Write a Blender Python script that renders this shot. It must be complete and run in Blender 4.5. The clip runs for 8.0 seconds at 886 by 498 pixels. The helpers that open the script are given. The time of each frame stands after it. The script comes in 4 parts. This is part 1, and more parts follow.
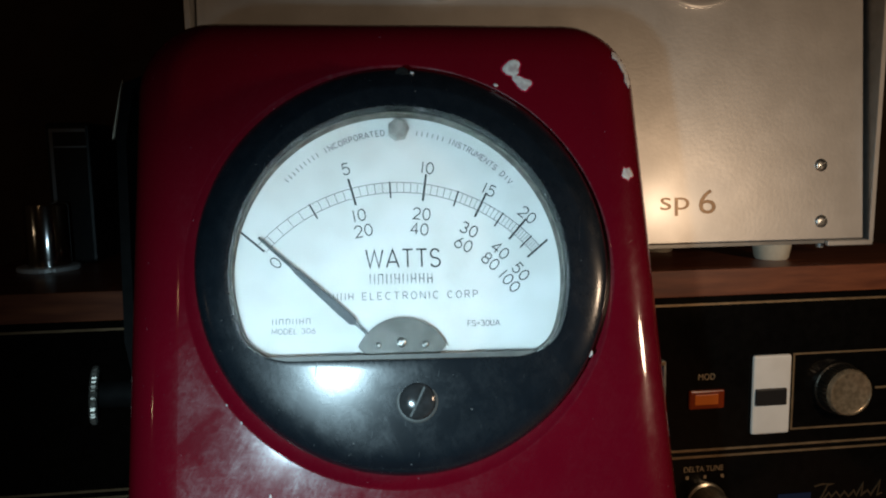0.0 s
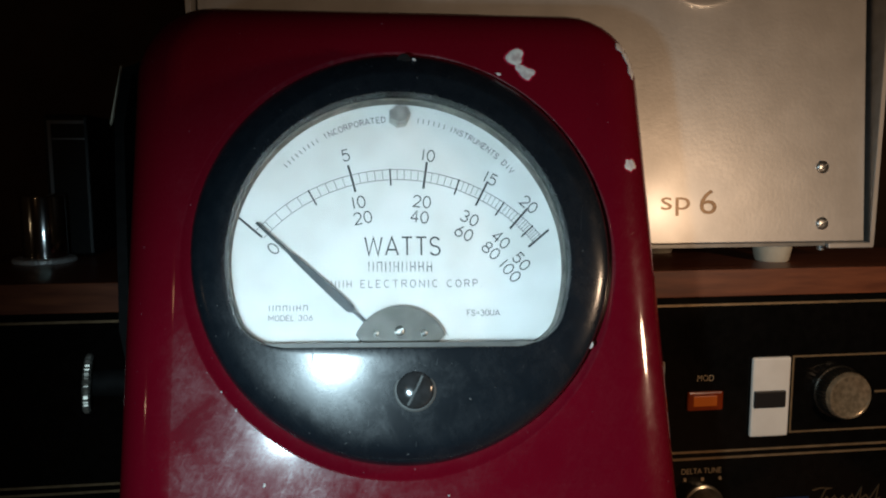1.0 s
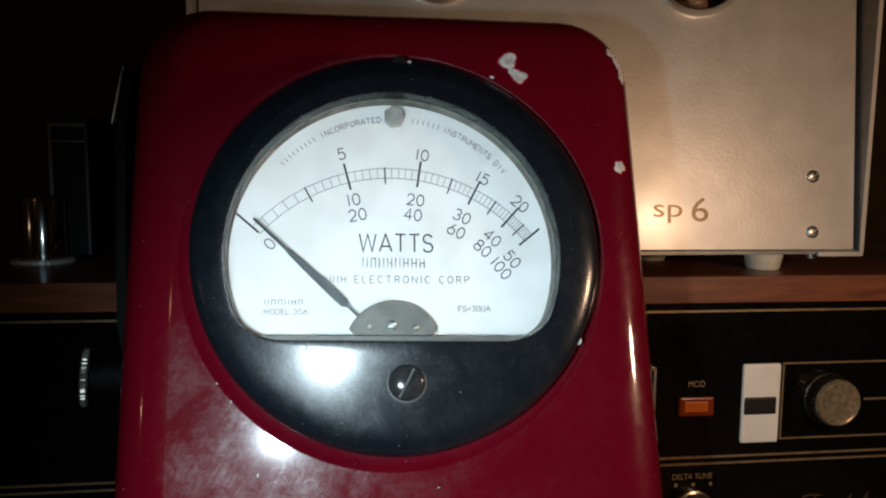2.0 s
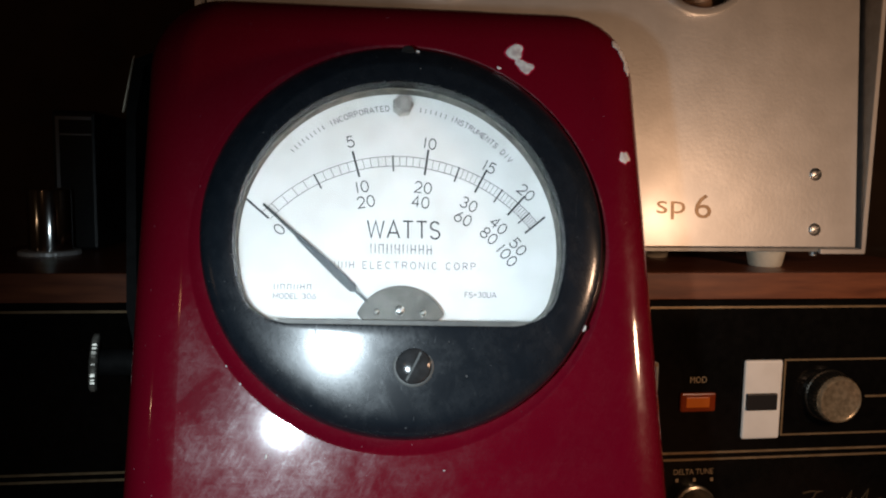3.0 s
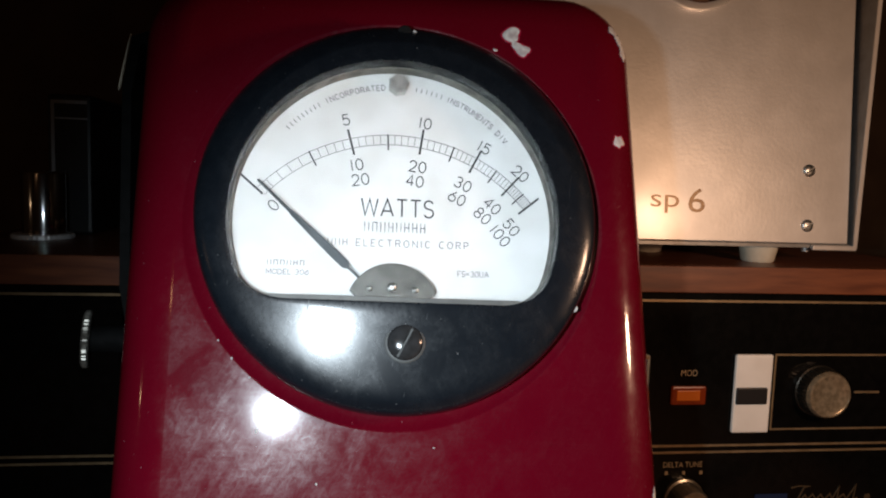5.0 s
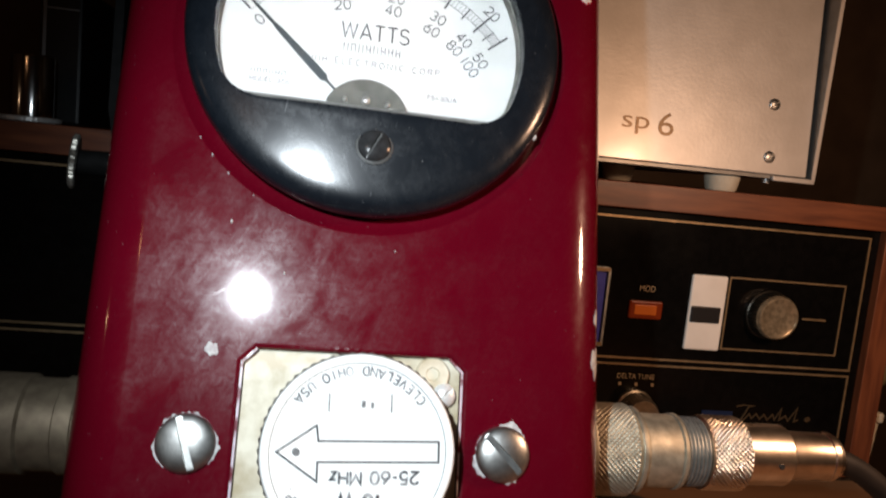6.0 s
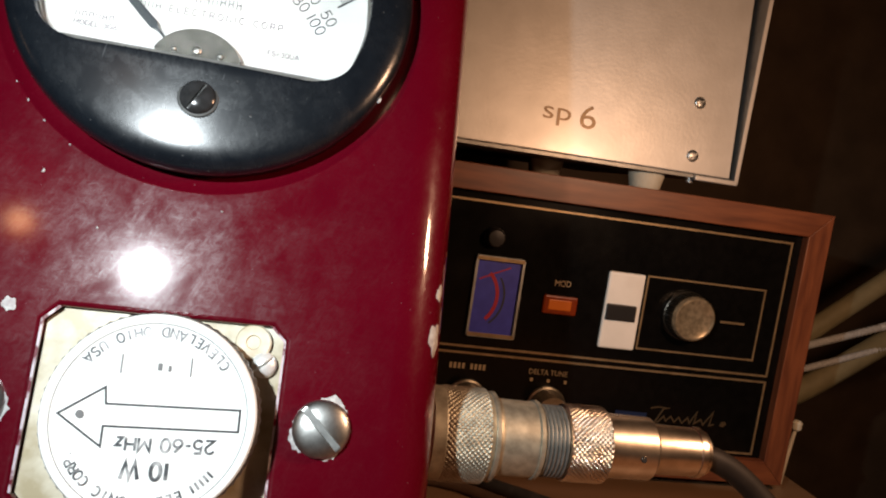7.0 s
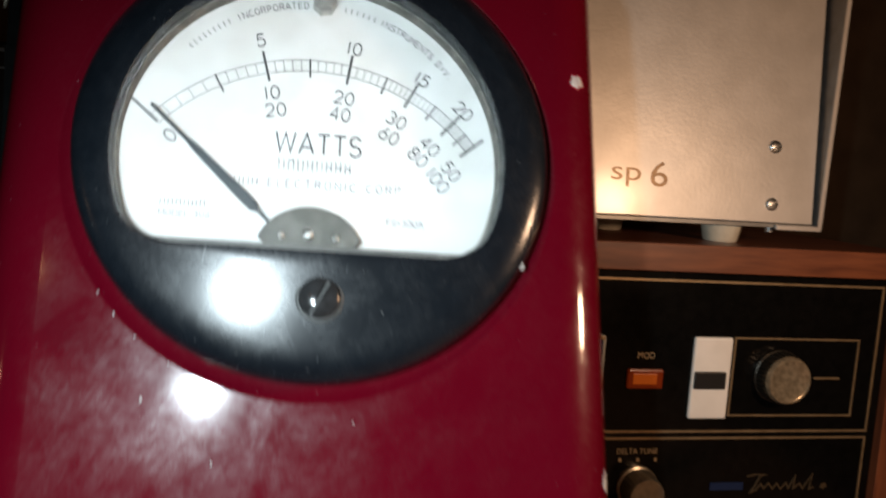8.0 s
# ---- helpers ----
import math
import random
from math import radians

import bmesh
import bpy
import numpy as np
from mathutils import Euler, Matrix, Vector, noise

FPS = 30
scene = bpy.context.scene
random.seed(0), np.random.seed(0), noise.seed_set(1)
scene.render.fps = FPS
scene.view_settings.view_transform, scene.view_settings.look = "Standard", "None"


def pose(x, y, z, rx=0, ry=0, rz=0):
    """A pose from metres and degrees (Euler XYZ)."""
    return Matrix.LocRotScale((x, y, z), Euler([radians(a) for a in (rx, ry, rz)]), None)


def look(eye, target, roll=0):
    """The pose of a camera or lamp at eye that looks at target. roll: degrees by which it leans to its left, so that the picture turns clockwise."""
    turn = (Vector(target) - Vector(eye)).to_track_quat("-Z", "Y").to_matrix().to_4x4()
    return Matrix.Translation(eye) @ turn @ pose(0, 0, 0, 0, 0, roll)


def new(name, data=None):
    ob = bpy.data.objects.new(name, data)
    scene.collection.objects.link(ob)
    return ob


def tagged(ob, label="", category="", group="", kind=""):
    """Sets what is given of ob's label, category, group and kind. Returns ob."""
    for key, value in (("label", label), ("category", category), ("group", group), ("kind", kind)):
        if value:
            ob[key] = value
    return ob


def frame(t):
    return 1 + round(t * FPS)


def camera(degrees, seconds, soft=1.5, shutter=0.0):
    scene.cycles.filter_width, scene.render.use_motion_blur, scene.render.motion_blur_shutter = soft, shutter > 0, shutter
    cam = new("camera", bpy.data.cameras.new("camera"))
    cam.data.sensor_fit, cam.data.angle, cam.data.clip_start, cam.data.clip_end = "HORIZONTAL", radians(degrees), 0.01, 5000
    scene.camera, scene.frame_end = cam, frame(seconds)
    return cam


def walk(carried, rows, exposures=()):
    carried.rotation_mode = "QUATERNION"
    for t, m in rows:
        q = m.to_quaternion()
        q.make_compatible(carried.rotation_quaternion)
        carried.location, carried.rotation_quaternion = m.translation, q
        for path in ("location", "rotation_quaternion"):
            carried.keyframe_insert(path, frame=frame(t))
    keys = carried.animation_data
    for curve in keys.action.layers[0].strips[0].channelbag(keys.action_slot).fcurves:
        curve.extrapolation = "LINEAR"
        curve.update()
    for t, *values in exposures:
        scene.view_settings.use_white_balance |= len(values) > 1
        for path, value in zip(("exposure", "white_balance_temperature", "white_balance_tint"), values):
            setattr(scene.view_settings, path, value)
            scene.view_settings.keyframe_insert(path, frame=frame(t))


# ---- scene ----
Z0 = 0.902          # height of the dial's centre over the floor
LEAN_BACK = -18.23  # the wattmeter leans back by this many degrees
MM = 0.001

cam = camera(62.0, 8.0, soft=2.0, shutter=0.5)
# seconds, eye, yaw, pitch, roll
PATH = [
    (0.0, -0.01034, -0.14074, 0.02082, -7.14, -7.17, -0.87),
    (0.5, -0.01123, -0.13938, 0.01821, -7.28, -6.84, -0.68),
    (1.0, -0.01054, -0.13935, 0.01757, -7.29, -6.81, -0.07),
    (1.5, -0.00967, -0.14117, 0.01693, -7.44, -6.21, 0.26),
    (3.0, -0.01139, -0.14498, 0.01265, -7.39, -5.82, 0.94),
    (3.5, -0.00951, -0.14600, 0.01384, -7.18, -5.87, 0.88),
    (4.0, -0.01079, -0.14507, 0.01297, -7.26, -5.83, 1.19),
    (4.2, -0.01025, -0.14363, 0.00963, -7.60, -5.92, 1.35),
    (5.3, -0.01130, -0.14950, 0.00871, -7.61, -5.85, 2.27),
    (5.5, -0.00958, -0.15400, 0.00638, -7.62, -6.25, 2.79),
    (6.0, -0.00796, -0.16151, -0.02294, -9.29, -6.88, 5.73),
    (6.2, -0.00540, -0.16151, -0.02490, -9.33, -6.96, 5.94),
    (6.5, 0.00776, -0.15606, -0.03193, -10.27, -7.28, 7.39),
    (7.0, 0.02332, -0.16010, -0.02770, -10.43, -6.30, 8.29),
    (7.2, 0.02034, -0.16071, -0.03334, -10.38, -5.96, 8.34),
    (7.5, 0.01227, -0.15284, -0.02288, -10.14, -6.34, 7.20),
    (7.9, -0.00023, -0.13619, -0.00543, -10.37, -6.07, 3.71),
    (8.0, -0.00234, -0.12851, -0.00026, -10.73, -6.53, 3.64),
]


def aim(x, y, z, yaw, pitch, roll):
    a, b = radians(yaw), radians(pitch)
    eye = Vector((x, y, z + Z0))
    return look(eye, eye + Vector((-math.sin(a) * math.cos(b), math.cos(a) * math.cos(b), math.sin(b))), roll)


walk(cam, [(row[0], aim(*row[1:])) for row in PATH], exposures=[(0.0, -0.31, 5480, -3), (1.5, -0.23, 5900, 3), (3.0, -0.06, 6250, 12), (5.5, -0.04, 6450, 16), (6.5, 0.31, 6750, 18), (7.2, 0.28, 6800, 15), (8.0, 0.15, 6350, 10)])

# ---- light ----
world = bpy.data.worlds.new("room_dark")
scene.world = world
world.use_nodes = True
world.node_tree.nodes["Background"].inputs[0].default_value = (1.0, 0.72, 0.48, 1)
world.node_tree.nodes["Background"].inputs[1].default_value = 0.002


def lamp(name, place, watts, colour, size):
    data = bpy.data.lights.new(name, "POINT")
    data.energy, data.color, data.shadow_soft_size = watts, colour, size
    ob = new(name, data)
    ob.location = (place[0] * MM, place[1] * MM, place[2] * MM + Z0)
    return ob


def torch(name, place, target, watts, colour, size, cone):
    data = bpy.data.lights.new(name, "SPOT")
    data.energy, data.color, data.shadow_soft_size, data.spot_size, data.spot_blend = watts, colour, size, radians(cone), 1.0
    ob = new(name, data)
    ob.matrix_basis = look([v * MM + (Z0 if i == 2 else 0) for i, v in enumerate(place)], [v * MM + (Z0 if i == 2 else 0) for i, v in enumerate(target)])
    return ob


torch("torch_light", (-34.5, -149, 8.5), (9, -11, -46), 1.33, (0.81, 0.955, 1.0), 0.0022, 85)
lamp("desk_bulb", (203, -78, 17), 0.92, (1.0, 0.615, 0.37), 0.0115)
lamp("far_bulb", (-640, -260, 60), 0.07, (1.0, 0.62, 0.34), 0.0033)
lamp("room_bulb", (-530, -1263, 624), 0.36, (1.0, 0.5, 0.22), 0.021)


# ---- materials ----
def mat(name, base, other=None, grain=300.0, rough=0.4, rough_var=0.0, metal=0.0, bump=0.0, bump_grain=None,
        coat=0.0, coat_rough=0.08, spec=0.5, stretch=(1, 1, 1), smudge=40.0, emit=None, low=0.35, high=0.65):
    m = bpy.data.materials.new(name)
    m.use_nodes = True
    nt = m.node_tree
    p = nt.nodes["Principled BSDF"]
    tex = nt.nodes.new("ShaderNodeTexCoord")
    mapping = nt.nodes.new("ShaderNodeMapping")
    mapping.inputs["Scale"].default_value = stretch
    nt.links.new(tex.outputs["Object"], mapping.inputs["Vector"])

    def noise_node(scale, detail=4.0):
        n = nt.nodes.new("ShaderNodeTexNoise")
        n.inputs["Scale"].default_value, n.inputs["Detail"].default_value = scale, detail
        nt.links.new(mapping.outputs["Vector"], n.inputs["Vector"])
        return n

    def span(source, lo, hi, a, b):
        r = nt.nodes.new("ShaderNodeMapRange")
        for key, v in zip(("From Min", "From Max", "To Min", "To Max"), (lo, hi, a, b)):
            r.inputs[key].default_value = v
        nt.links.new(source, r.inputs["Value"])
        return r

    p.inputs["Base Color"].default_value = (*base, 1)
    p.inputs["Roughness"].default_value = rough
    p.inputs["Metallic"].default_value = metal
    p.inputs["Coat Weight"].default_value = coat
    p.inputs["Coat Roughness"].default_value = coat_rough
    p.inputs["Specular IOR Level"].default_value = spec
    if other:
        n = noise_node(grain)
        mix = nt.nodes.new("ShaderNodeMix")
        mix.data_type = "RGBA"
        mix.inputs["A"].default_value, mix.inputs["B"].default_value = (*base, 1), (*other, 1)
        nt.links.new(span(n.outputs["Fac"], low, high, 0, 1).outputs[0], mix.inputs["Factor"])
        nt.links.new(mix.outputs["Result"], p.inputs["Base Color"])
    if rough_var:
        n = noise_node(smudge, 6.0)
        nt.links.new(span(n.outputs["Fac"], 0.35, 0.7, max(0.02, rough - rough_var), rough + rough_var).outputs[0], p.inputs["Roughness"])
    if bump:
        n = noise_node(bump_grain or grain, 3.0)
        b = nt.nodes.new("ShaderNodeBump")
        b.inputs["Strength"].default_value, b.inputs["Distance"].default_value = 1.0, bump * MM
        nt.links.new(n.outputs["Fac"], b.inputs["Height"])
        nt.links.new(b.outputs["Normal"], p.inputs["Normal"])
    if emit:
        p.inputs["Emission Color"].default_value = (*emit[:3], 1)
        p.inputs["Emission Strength"].default_value = emit[3]
    return m


RED = mat("maroon_enamel", (0.096, 0.001, 0.007), (0.088, 0.0009, 0.0064), 45, 0.08, bump=0.0016, bump_grain=1500, spec=0.42)


def worn_gloss(m, rough, patch, fine, lo, hi, strength, dust, dust_colour, angle):
    """Rubbed haze in streaks and patches over a gloss, and specks of dust."""
    nt = m.node_tree
    p = nt.nodes["Principled BSDF"]
    tex = nt.nodes.new("ShaderNodeTexCoord")

    def noise(scale, detail, stretch=(1, 1, 1), turn=0.0, roughness=0.6):
        mp = nt.nodes.new("ShaderNodeMapping")
        mp.vector_type = "TEXTURE"
        mp.inputs["Scale"].default_value = [1 / v for v in stretch]
        mp.inputs["Rotation"].default_value = (0, radians(turn), 0)
        nt.links.new(tex.outputs["Object"], mp.inputs["Vector"])
        n = nt.nodes.new("ShaderNodeTexNoise")
        n.inputs["Scale"].default_value, n.inputs["Detail"].default_value, n.inputs["Roughness"].default_value = scale, detail, roughness
        nt.links.new(mp.outputs["Vector"], n.inputs["Vector"])
        return n.outputs["Fac"]

    def ramp(source, a, b, c, d):
        r = nt.nodes.new("ShaderNodeMapRange")
        for key, v in zip(("From Min", "From Max", "To Min", "To Max"), (a, b, c, d)):
            r.inputs[key].default_value = v
        nt.links.new(source, r.inputs["Value"])
        return r.outputs[0]

    def combine(kind, a, b):
        q = nt.nodes.new("ShaderNodeMath")
        q.operation = kind
        for i, v in enumerate((a, b)):
            if isinstance(v, float):
                q.inputs[i].default_value = v
            else:
                nt.links.new(v, q.inputs[i])
        return q.outputs[0]
    swirl = noise(patch * 0.4, 7.0, (1.0, 1.0, 0.75), angle, 0.62)
    swirl.node.inputs["Distortion"].default_value = 0.6
    cloud = ramp(swirl, lo, hi, 0.06, 1.0)
    wipe = noise(patch * 1.9, 8.0, (1.0, 1.0, 0.85), angle + 8, 0.75)
    wipe.node.inputs["Distortion"].default_value = 0.9
    rub = ramp(wipe, 0.38, 0.64, 0.3, 1.0)
    streak = ramp(noise(fine, 4.0, (1.0, 1.0, 0.1), angle), 0.36, 0.66, 0.45, 1.0)
    cross = ramp(noise(fine * 0.7, 4.0, (0.1, 1.0, 1.0), angle - 25), 0.36, 0.68, 0.4, 1.0)
    weight = combine("MULTIPLY", combine("MULTIPLY", combine("MULTIPLY", cloud, rub), combine("MAXIMUM", streak, cross)), strength)
    glint = ramp(noise(1500, 2.0), 0.7, 0.76, 0.0, strength * 0.7)
    nt.links.new(combine("ADD", combine("ADD", weight, glint), strength * 0.03), p.inputs["Coat Weight"])
    p.inputs["Coat Roughness"].default_value = rough
    speck = ramp(noise(950, 2.0), dust, dust + 0.03, 0.0, 1.0)
    mix = nt.nodes.new("ShaderNodeMix")
    mix.data_type = "RGBA"
    mix.inputs["B"].default_value = (*dust_colour, 1)
    feed = p.inputs["Base Color"].links[0].from_socket
    nt.links.new(feed, mix.inputs["A"])
    nt.links.new(speck, mix.inputs["Factor"])
    nt.links.new(mix.outputs["Result"], p.inputs["Base Color"])
    scratch = ramp(noise(fine * 0.5, 2.0, (1.0, 1.0, 0.05), angle + 30), 0.7, 0.76, 0.0, 1.0)
    base = p.inputs["Roughness"].default_value
    nt.links.new(combine("ADD", combine("MULTIPLY", scratch, 0.2), base), p.inputs["Roughness"])


worn_gloss(RED, 0.31, 330, 1700, 0.34, 0.7, 0.74, 0.742, (0.2, 0.07, 0.085), 28)
BAKELITE = mat("black_bakelite", (0.0045, 0.0064, 0.0092), (0.0064, 0.0086, 0.0118), 400, 0.23, bump=0.005, bump_grain=1500)
worn_gloss(BAKELITE, 0.4, 420, 2400, 0.4, 0.6, 0.62, 0.735, (0.09, 0.09, 0.09), -20)
RIM = mat("bakelite_lip", (0.06, 0.06, 0.056), (0.04, 0.04, 0.038), 500, 0.55)
SILL = mat("dull_grey_sill", (0.13, 0.13, 0.12), (0.09, 0.09, 0.085), 300, 0.5)
LIGHTHEAD = mat("grey_screw_head", (0.36, 0.36, 0.34), (0.25, 0.25, 0.24), 500, 0.34, metal=0.5)
FELT = mat("grey_beige_gasket", (0.12, 0.115, 0.1), (0.05, 0.048, 0.042), 420, 0.7, bump=0.02, bump_grain=1500)
HOSE = mat("grey_hose_braid", (0.66, 0.65, 0.63), (0.5, 0.49, 0.47), 600, 0.4)
DIAL = mat("dial_card", (0.575, 0.58, 0.565), (0.505, 0.505, 0.48), 140, 0.6, bump=0.004, bump_grain=2500)
INK = mat("black_ink", (0.022, 0.025, 0.028), rough=0.6)
INK_FADED = mat("faded_print", (0.04, 0.045, 0.05), (0.42, 0.42, 0.42), 420, 0.5, low=0.46, high=0.66)
# pale patches over maroon: glare on the rounded edge as colour, plus wear
GLARE_WORN_EDGE = mat("glare_and_worn_enamel_edge", (0.14, 0.008, 0.02), (0.6, 0.5, 0.54), 330, 0.3, low=0.42, high=0.52)
INK_GREY = mat("grey_ink", (0.13, 0.13, 0.13), rough=0.6)
NEEDLE = mat("needle_paint", (0.03, 0.038, 0.042), rough=0.45)
HUB = mat("hub_cover", (0.06, 0.06, 0.052), (0.1, 0.1, 0.087), 500, 0.35)
STEEL = mat("screw_steel", (0.6, 0.6, 0.575), (0.44, 0.44, 0.425), 600, 0.42, 0.08, metal=1.0, bump=0.01, bump_grain=2500)
DARKSTEEL = mat("dark_screw", (0.05, 0.05, 0.05), (0.09, 0.09, 0.09), 500, 0.3, metal=0.8)
CREAM = mat("cream_enamel", (0.74, 0.68, 0.54), (0.46, 0.38, 0.24), 170, 0.4, bump=0.01, bump_grain=900)
KNURL = mat("dark_knurled_rim", (0.15, 0.147, 0.135), (0.1, 0.097, 0.09), 500, 0.4, metal=0.4)
LABEL = mat("white_label", (0.86, 0.86, 0.84), (0.8, 0.8, 0.77), 200, 0.45)
CHIP = mat("bare_primer", (0.55, 0.55, 0.53), (0.36, 0.32, 0.32), 800, 0.6, bump=0.05, bump_grain=2500)
TORN = mat("torn_red_paint", (0.34, 0.012, 0.04), (0.22, 0.006, 0.022), 600, 0.3)
DARKER_NICKEL = mat("darker_nickel", (0.24, 0.19, 0.13), (0.17, 0.13, 0.09), 350, 0.5, metal=0.7)
NICKEL = mat("worn_nickel", (0.58, 0.53, 0.41), (0.38, 0.34, 0.26), 350, 0.5, 0.08, metal=0.8, bump=0.01, bump_grain=2500)
BRIGHT = mat("bright_plating", (0.82, 0.7, 0.57), (0.66, 0.55, 0.43), 300, 0.3, 0.06, metal=1.0)
GREYRING = mat("dull_thread", (0.42, 0.43, 0.41), (0.3, 0.31, 0.29), 500, 0.45, metal=0.8)
CHROME = mat("chrome", (0.75, 0.75, 0.74), rough=0.12, metal=1.0)
SATIN = mat("satin_chrome", (0.85, 0.85, 0.83), rough=0.36, metal=0.35)
RUBBER = mat("black_rubber", (0.02, 0.019, 0.018), (0.035, 0.032, 0.03), 300, 0.55, bump=0.01)
GLOSSBLACK = mat("polished_dark_chrome", (0.7, 0.7, 0.69), rough=0.13, metal=1.0)
DULLNUT = mat("tarnished_nut", (0.26, 0.25, 0.22), (0.15, 0.14, 0.12), 700, 0.4, metal=0.8)
ZEROBLACK = mat("moulded_black", (0.028, 0.028, 0.029), (0.018, 0.018, 0.018), 600, 0.2, 0.06)
BROWN_EDGE = mat("brown_edge_strip", (0.09, 0.05, 0.03), (0.07, 0.04, 0.024), 200, 0.45)
CABLE = mat("grey_cable", (0.013, 0.0095, 0.0075), (0.019, 0.014, 0.011), 200, 0.55, spec=0.3)
LEATHER = mat("black_leather", (0.003, 0.003, 0.003), (0.005, 0.005, 0.005), 300, 0.7, bump=0.05, bump_grain=900, spec=0.06)
SILVER = mat("silver_hammered_paint", (0.62, 0.585, 0.54), (0.56, 0.525, 0.48), 90, 0.46, 0.03, metal=0.5, bump=0.05, bump_grain=600, coat=0.6, coat_rough=0.2)
PANEL_EDGE = mat("folded_steel", (0.3, 0.29, 0.27), (0.24, 0.23, 0.21), 200, 0.4, metal=0.5)
FOOT = mat("ivory_rubber", (0.6, 0.54, 0.42), (0.52, 0.46, 0.35), 200, 0.5)
WOOD = mat("walnut_veneer", (0.2, 0.062, 0.025), (0.115, 0.033, 0.0145), 330, 0.42, 0.08, bump=0.02, bump_grain=500, stretch=(0.12, 1, 1))
WOOD_UP = mat("walnut_upright", (0.2, 0.062, 0.025), (0.115, 0.033, 0.0145), 330, 0.42, 0.08, bump=0.02, bump_grain=500, stretch=(1, 1, 0.12))
FACE = mat("black_faceplate", (0.003, 0.0026, 0.0022), (0.0045, 0.004, 0.0035), 300, 0.2, 0.04, spec=0.2)
GOLD = mat("gold_trim", (0.4, 0.28, 0.155), (0.28, 0.19, 0.1), 200, 0.4, metal=0.6)
GOLD_INK = mat("gold_lettering", (0.33, 0.24, 0.14), rough=0.5)
BLUE = mat("blue_meter_card", (0.05, 0.06, 0.42), (0.04, 0.045, 0.34), 200, 0.4)
REDINK = mat("red_scale_ink", (0.35, 0.01, 0.03), rough=0.5)
ORANGE = mat("orange_lens", (0.13, 0.012, 0.001), (0.09, 0.008, 0.001), 500, 0.3, emit=(1.0, 0.11, 0.004, 0.03))
WHITE = mat("white_plastic", (0.84, 0.77, 0.68), (0.78, 0.71, 0.62), 100, 0.4)
DARKPLASTIC = mat("dark_rocker", (0.02, 0.018, 0.017), rough=0.3)
KNOB = mat("knob_side", (0.05, 0.043, 0.032), (0.03, 0.026, 0.02), 500, 0.3, metal=0.7)
SMALLKNOB = mat("satin_small_knob", (0.5, 0.44, 0.34), (0.38, 0.33, 0.25), 400, 0.3, metal=0.9)
KNOBCAP = mat("brushed_cap", (0.4, 0.31, 0.2), (0.24, 0.185, 0.115), 480, 0.26, metal=0.5, bump=0.01, bump_grain=900)
BADGE = mat("dim_gold_script", (0.11, 0.075, 0.04), rough=0.4, metal=0.5)
BRONZE = mat("bronze_lettering", (0.15, 0.1, 0.055), (0.1, 0.065, 0.036), 600, 0.36, metal=0.6)
GLOW = mat("lit_orange_core", (0.2, 0.03, 0.002), rough=0.4, emit=(1.0, 0.17, 0.004, 0.13))
TABLE = mat("table_veneer", (0.25, 0.14, 0.075), (0.18, 0.1, 0.05), 50, 0.45, 0.08, stretch=(0.15, 1, 1))
WALL = mat("brown_wall_panelling", (0.18, 0.115, 0.07), (0.125, 0.08, 0.048), 25, 0.6, bump=0.1, bump_grain=120)
PLASTER = mat("room_plaster", (0.3, 0.25, 0.2), (0.26, 0.21, 0.17), 6, 0.8)
CARPET = mat("floor_carpet", (0.1, 0.07, 0.05), (0.07, 0.05, 0.035), 200, 0.9)
CONDUIT = mat("beige_conduit", (0.3, 0.25, 0.14), (0.24, 0.2, 0.11), 100, 0.5)
BLACKBOX = mat("black_crackle_paint", (0.008, 0.008, 0.009), (0.014, 0.014, 0.014), 500, 0.4, bump=0.02)
GREYLINE = mat("grey_outline_paint", (0.36, 0.4, 0.43), rough=0.4)
SCRIPTBLUE = mat("blue_badge_paint", (0.007, 0.018, 0.055), rough=0.4)

GLASS = bpy.data.materials.new("meter_glass")
GLASS.use_nodes = True
_g = GLASS.node_tree.nodes["Principled BSDF"]
_g.inputs["Transmission Weight"].default_value, _g.inputs["Roughness"].default_value, _g.inputs["IOR"].default_value = 1.0, 0.02, 1.25


# ---- building helpers (lengths in millimetres) ----
def thing(name, label, category, m=None, group="", kind=""):
    ob = new(name)
    ob.empty_display_size = 0.02
    if m is not None:
        ob.matrix_basis = m
    return tagged(ob, label, category, group, kind)


def part(name, bm, material, parent=None, label="", smooth=False, m=None):
    """One mesh object from a bmesh whose lengths are in millimetres."""
    bmesh.ops.scale(bm, vec=(MM, MM, MM), verts=bm.verts)
    bmesh.ops.recalc_face_normals(bm, faces=bm.faces)
    me = bpy.data.meshes.new(name)
    bm.to_mesh(me)
    bm.free()
    me.materials.append(material)
    if smooth:
        me.shade_smooth()
        me.set_sharp_from_angle(angle=radians(smooth if smooth is not True else 38))
    ob = new(name, me)
    if parent is not None:
        ob.parent = parent
    if m is not None:
        ob.matrix_basis = m
    if label:
        ob["label"] = label
    return ob


def box(x0, x1, y0, y1, z0, z1, bevel=0.0, seg=2, bm=None):
    bm = bm or bmesh.new()
    r = bmesh.ops.create_cube(bm, size=1)
    for v in r["verts"]:
        v.co = Vector(((x0 + x1) / 2 + v.co.x * (x1 - x0), (y0 + y1) / 2 + v.co.y * (y1 - y0), (z0 + z1) / 2 + v.co.z * (z1 - z0)))
    if bevel:
        edges = list({e for v in r["verts"] for e in v.link_edges})
        bmesh.ops.bevel(bm, geom=edges, offset=bevel, segments=seg, affect="EDGES", profile=0.5)
    return bm


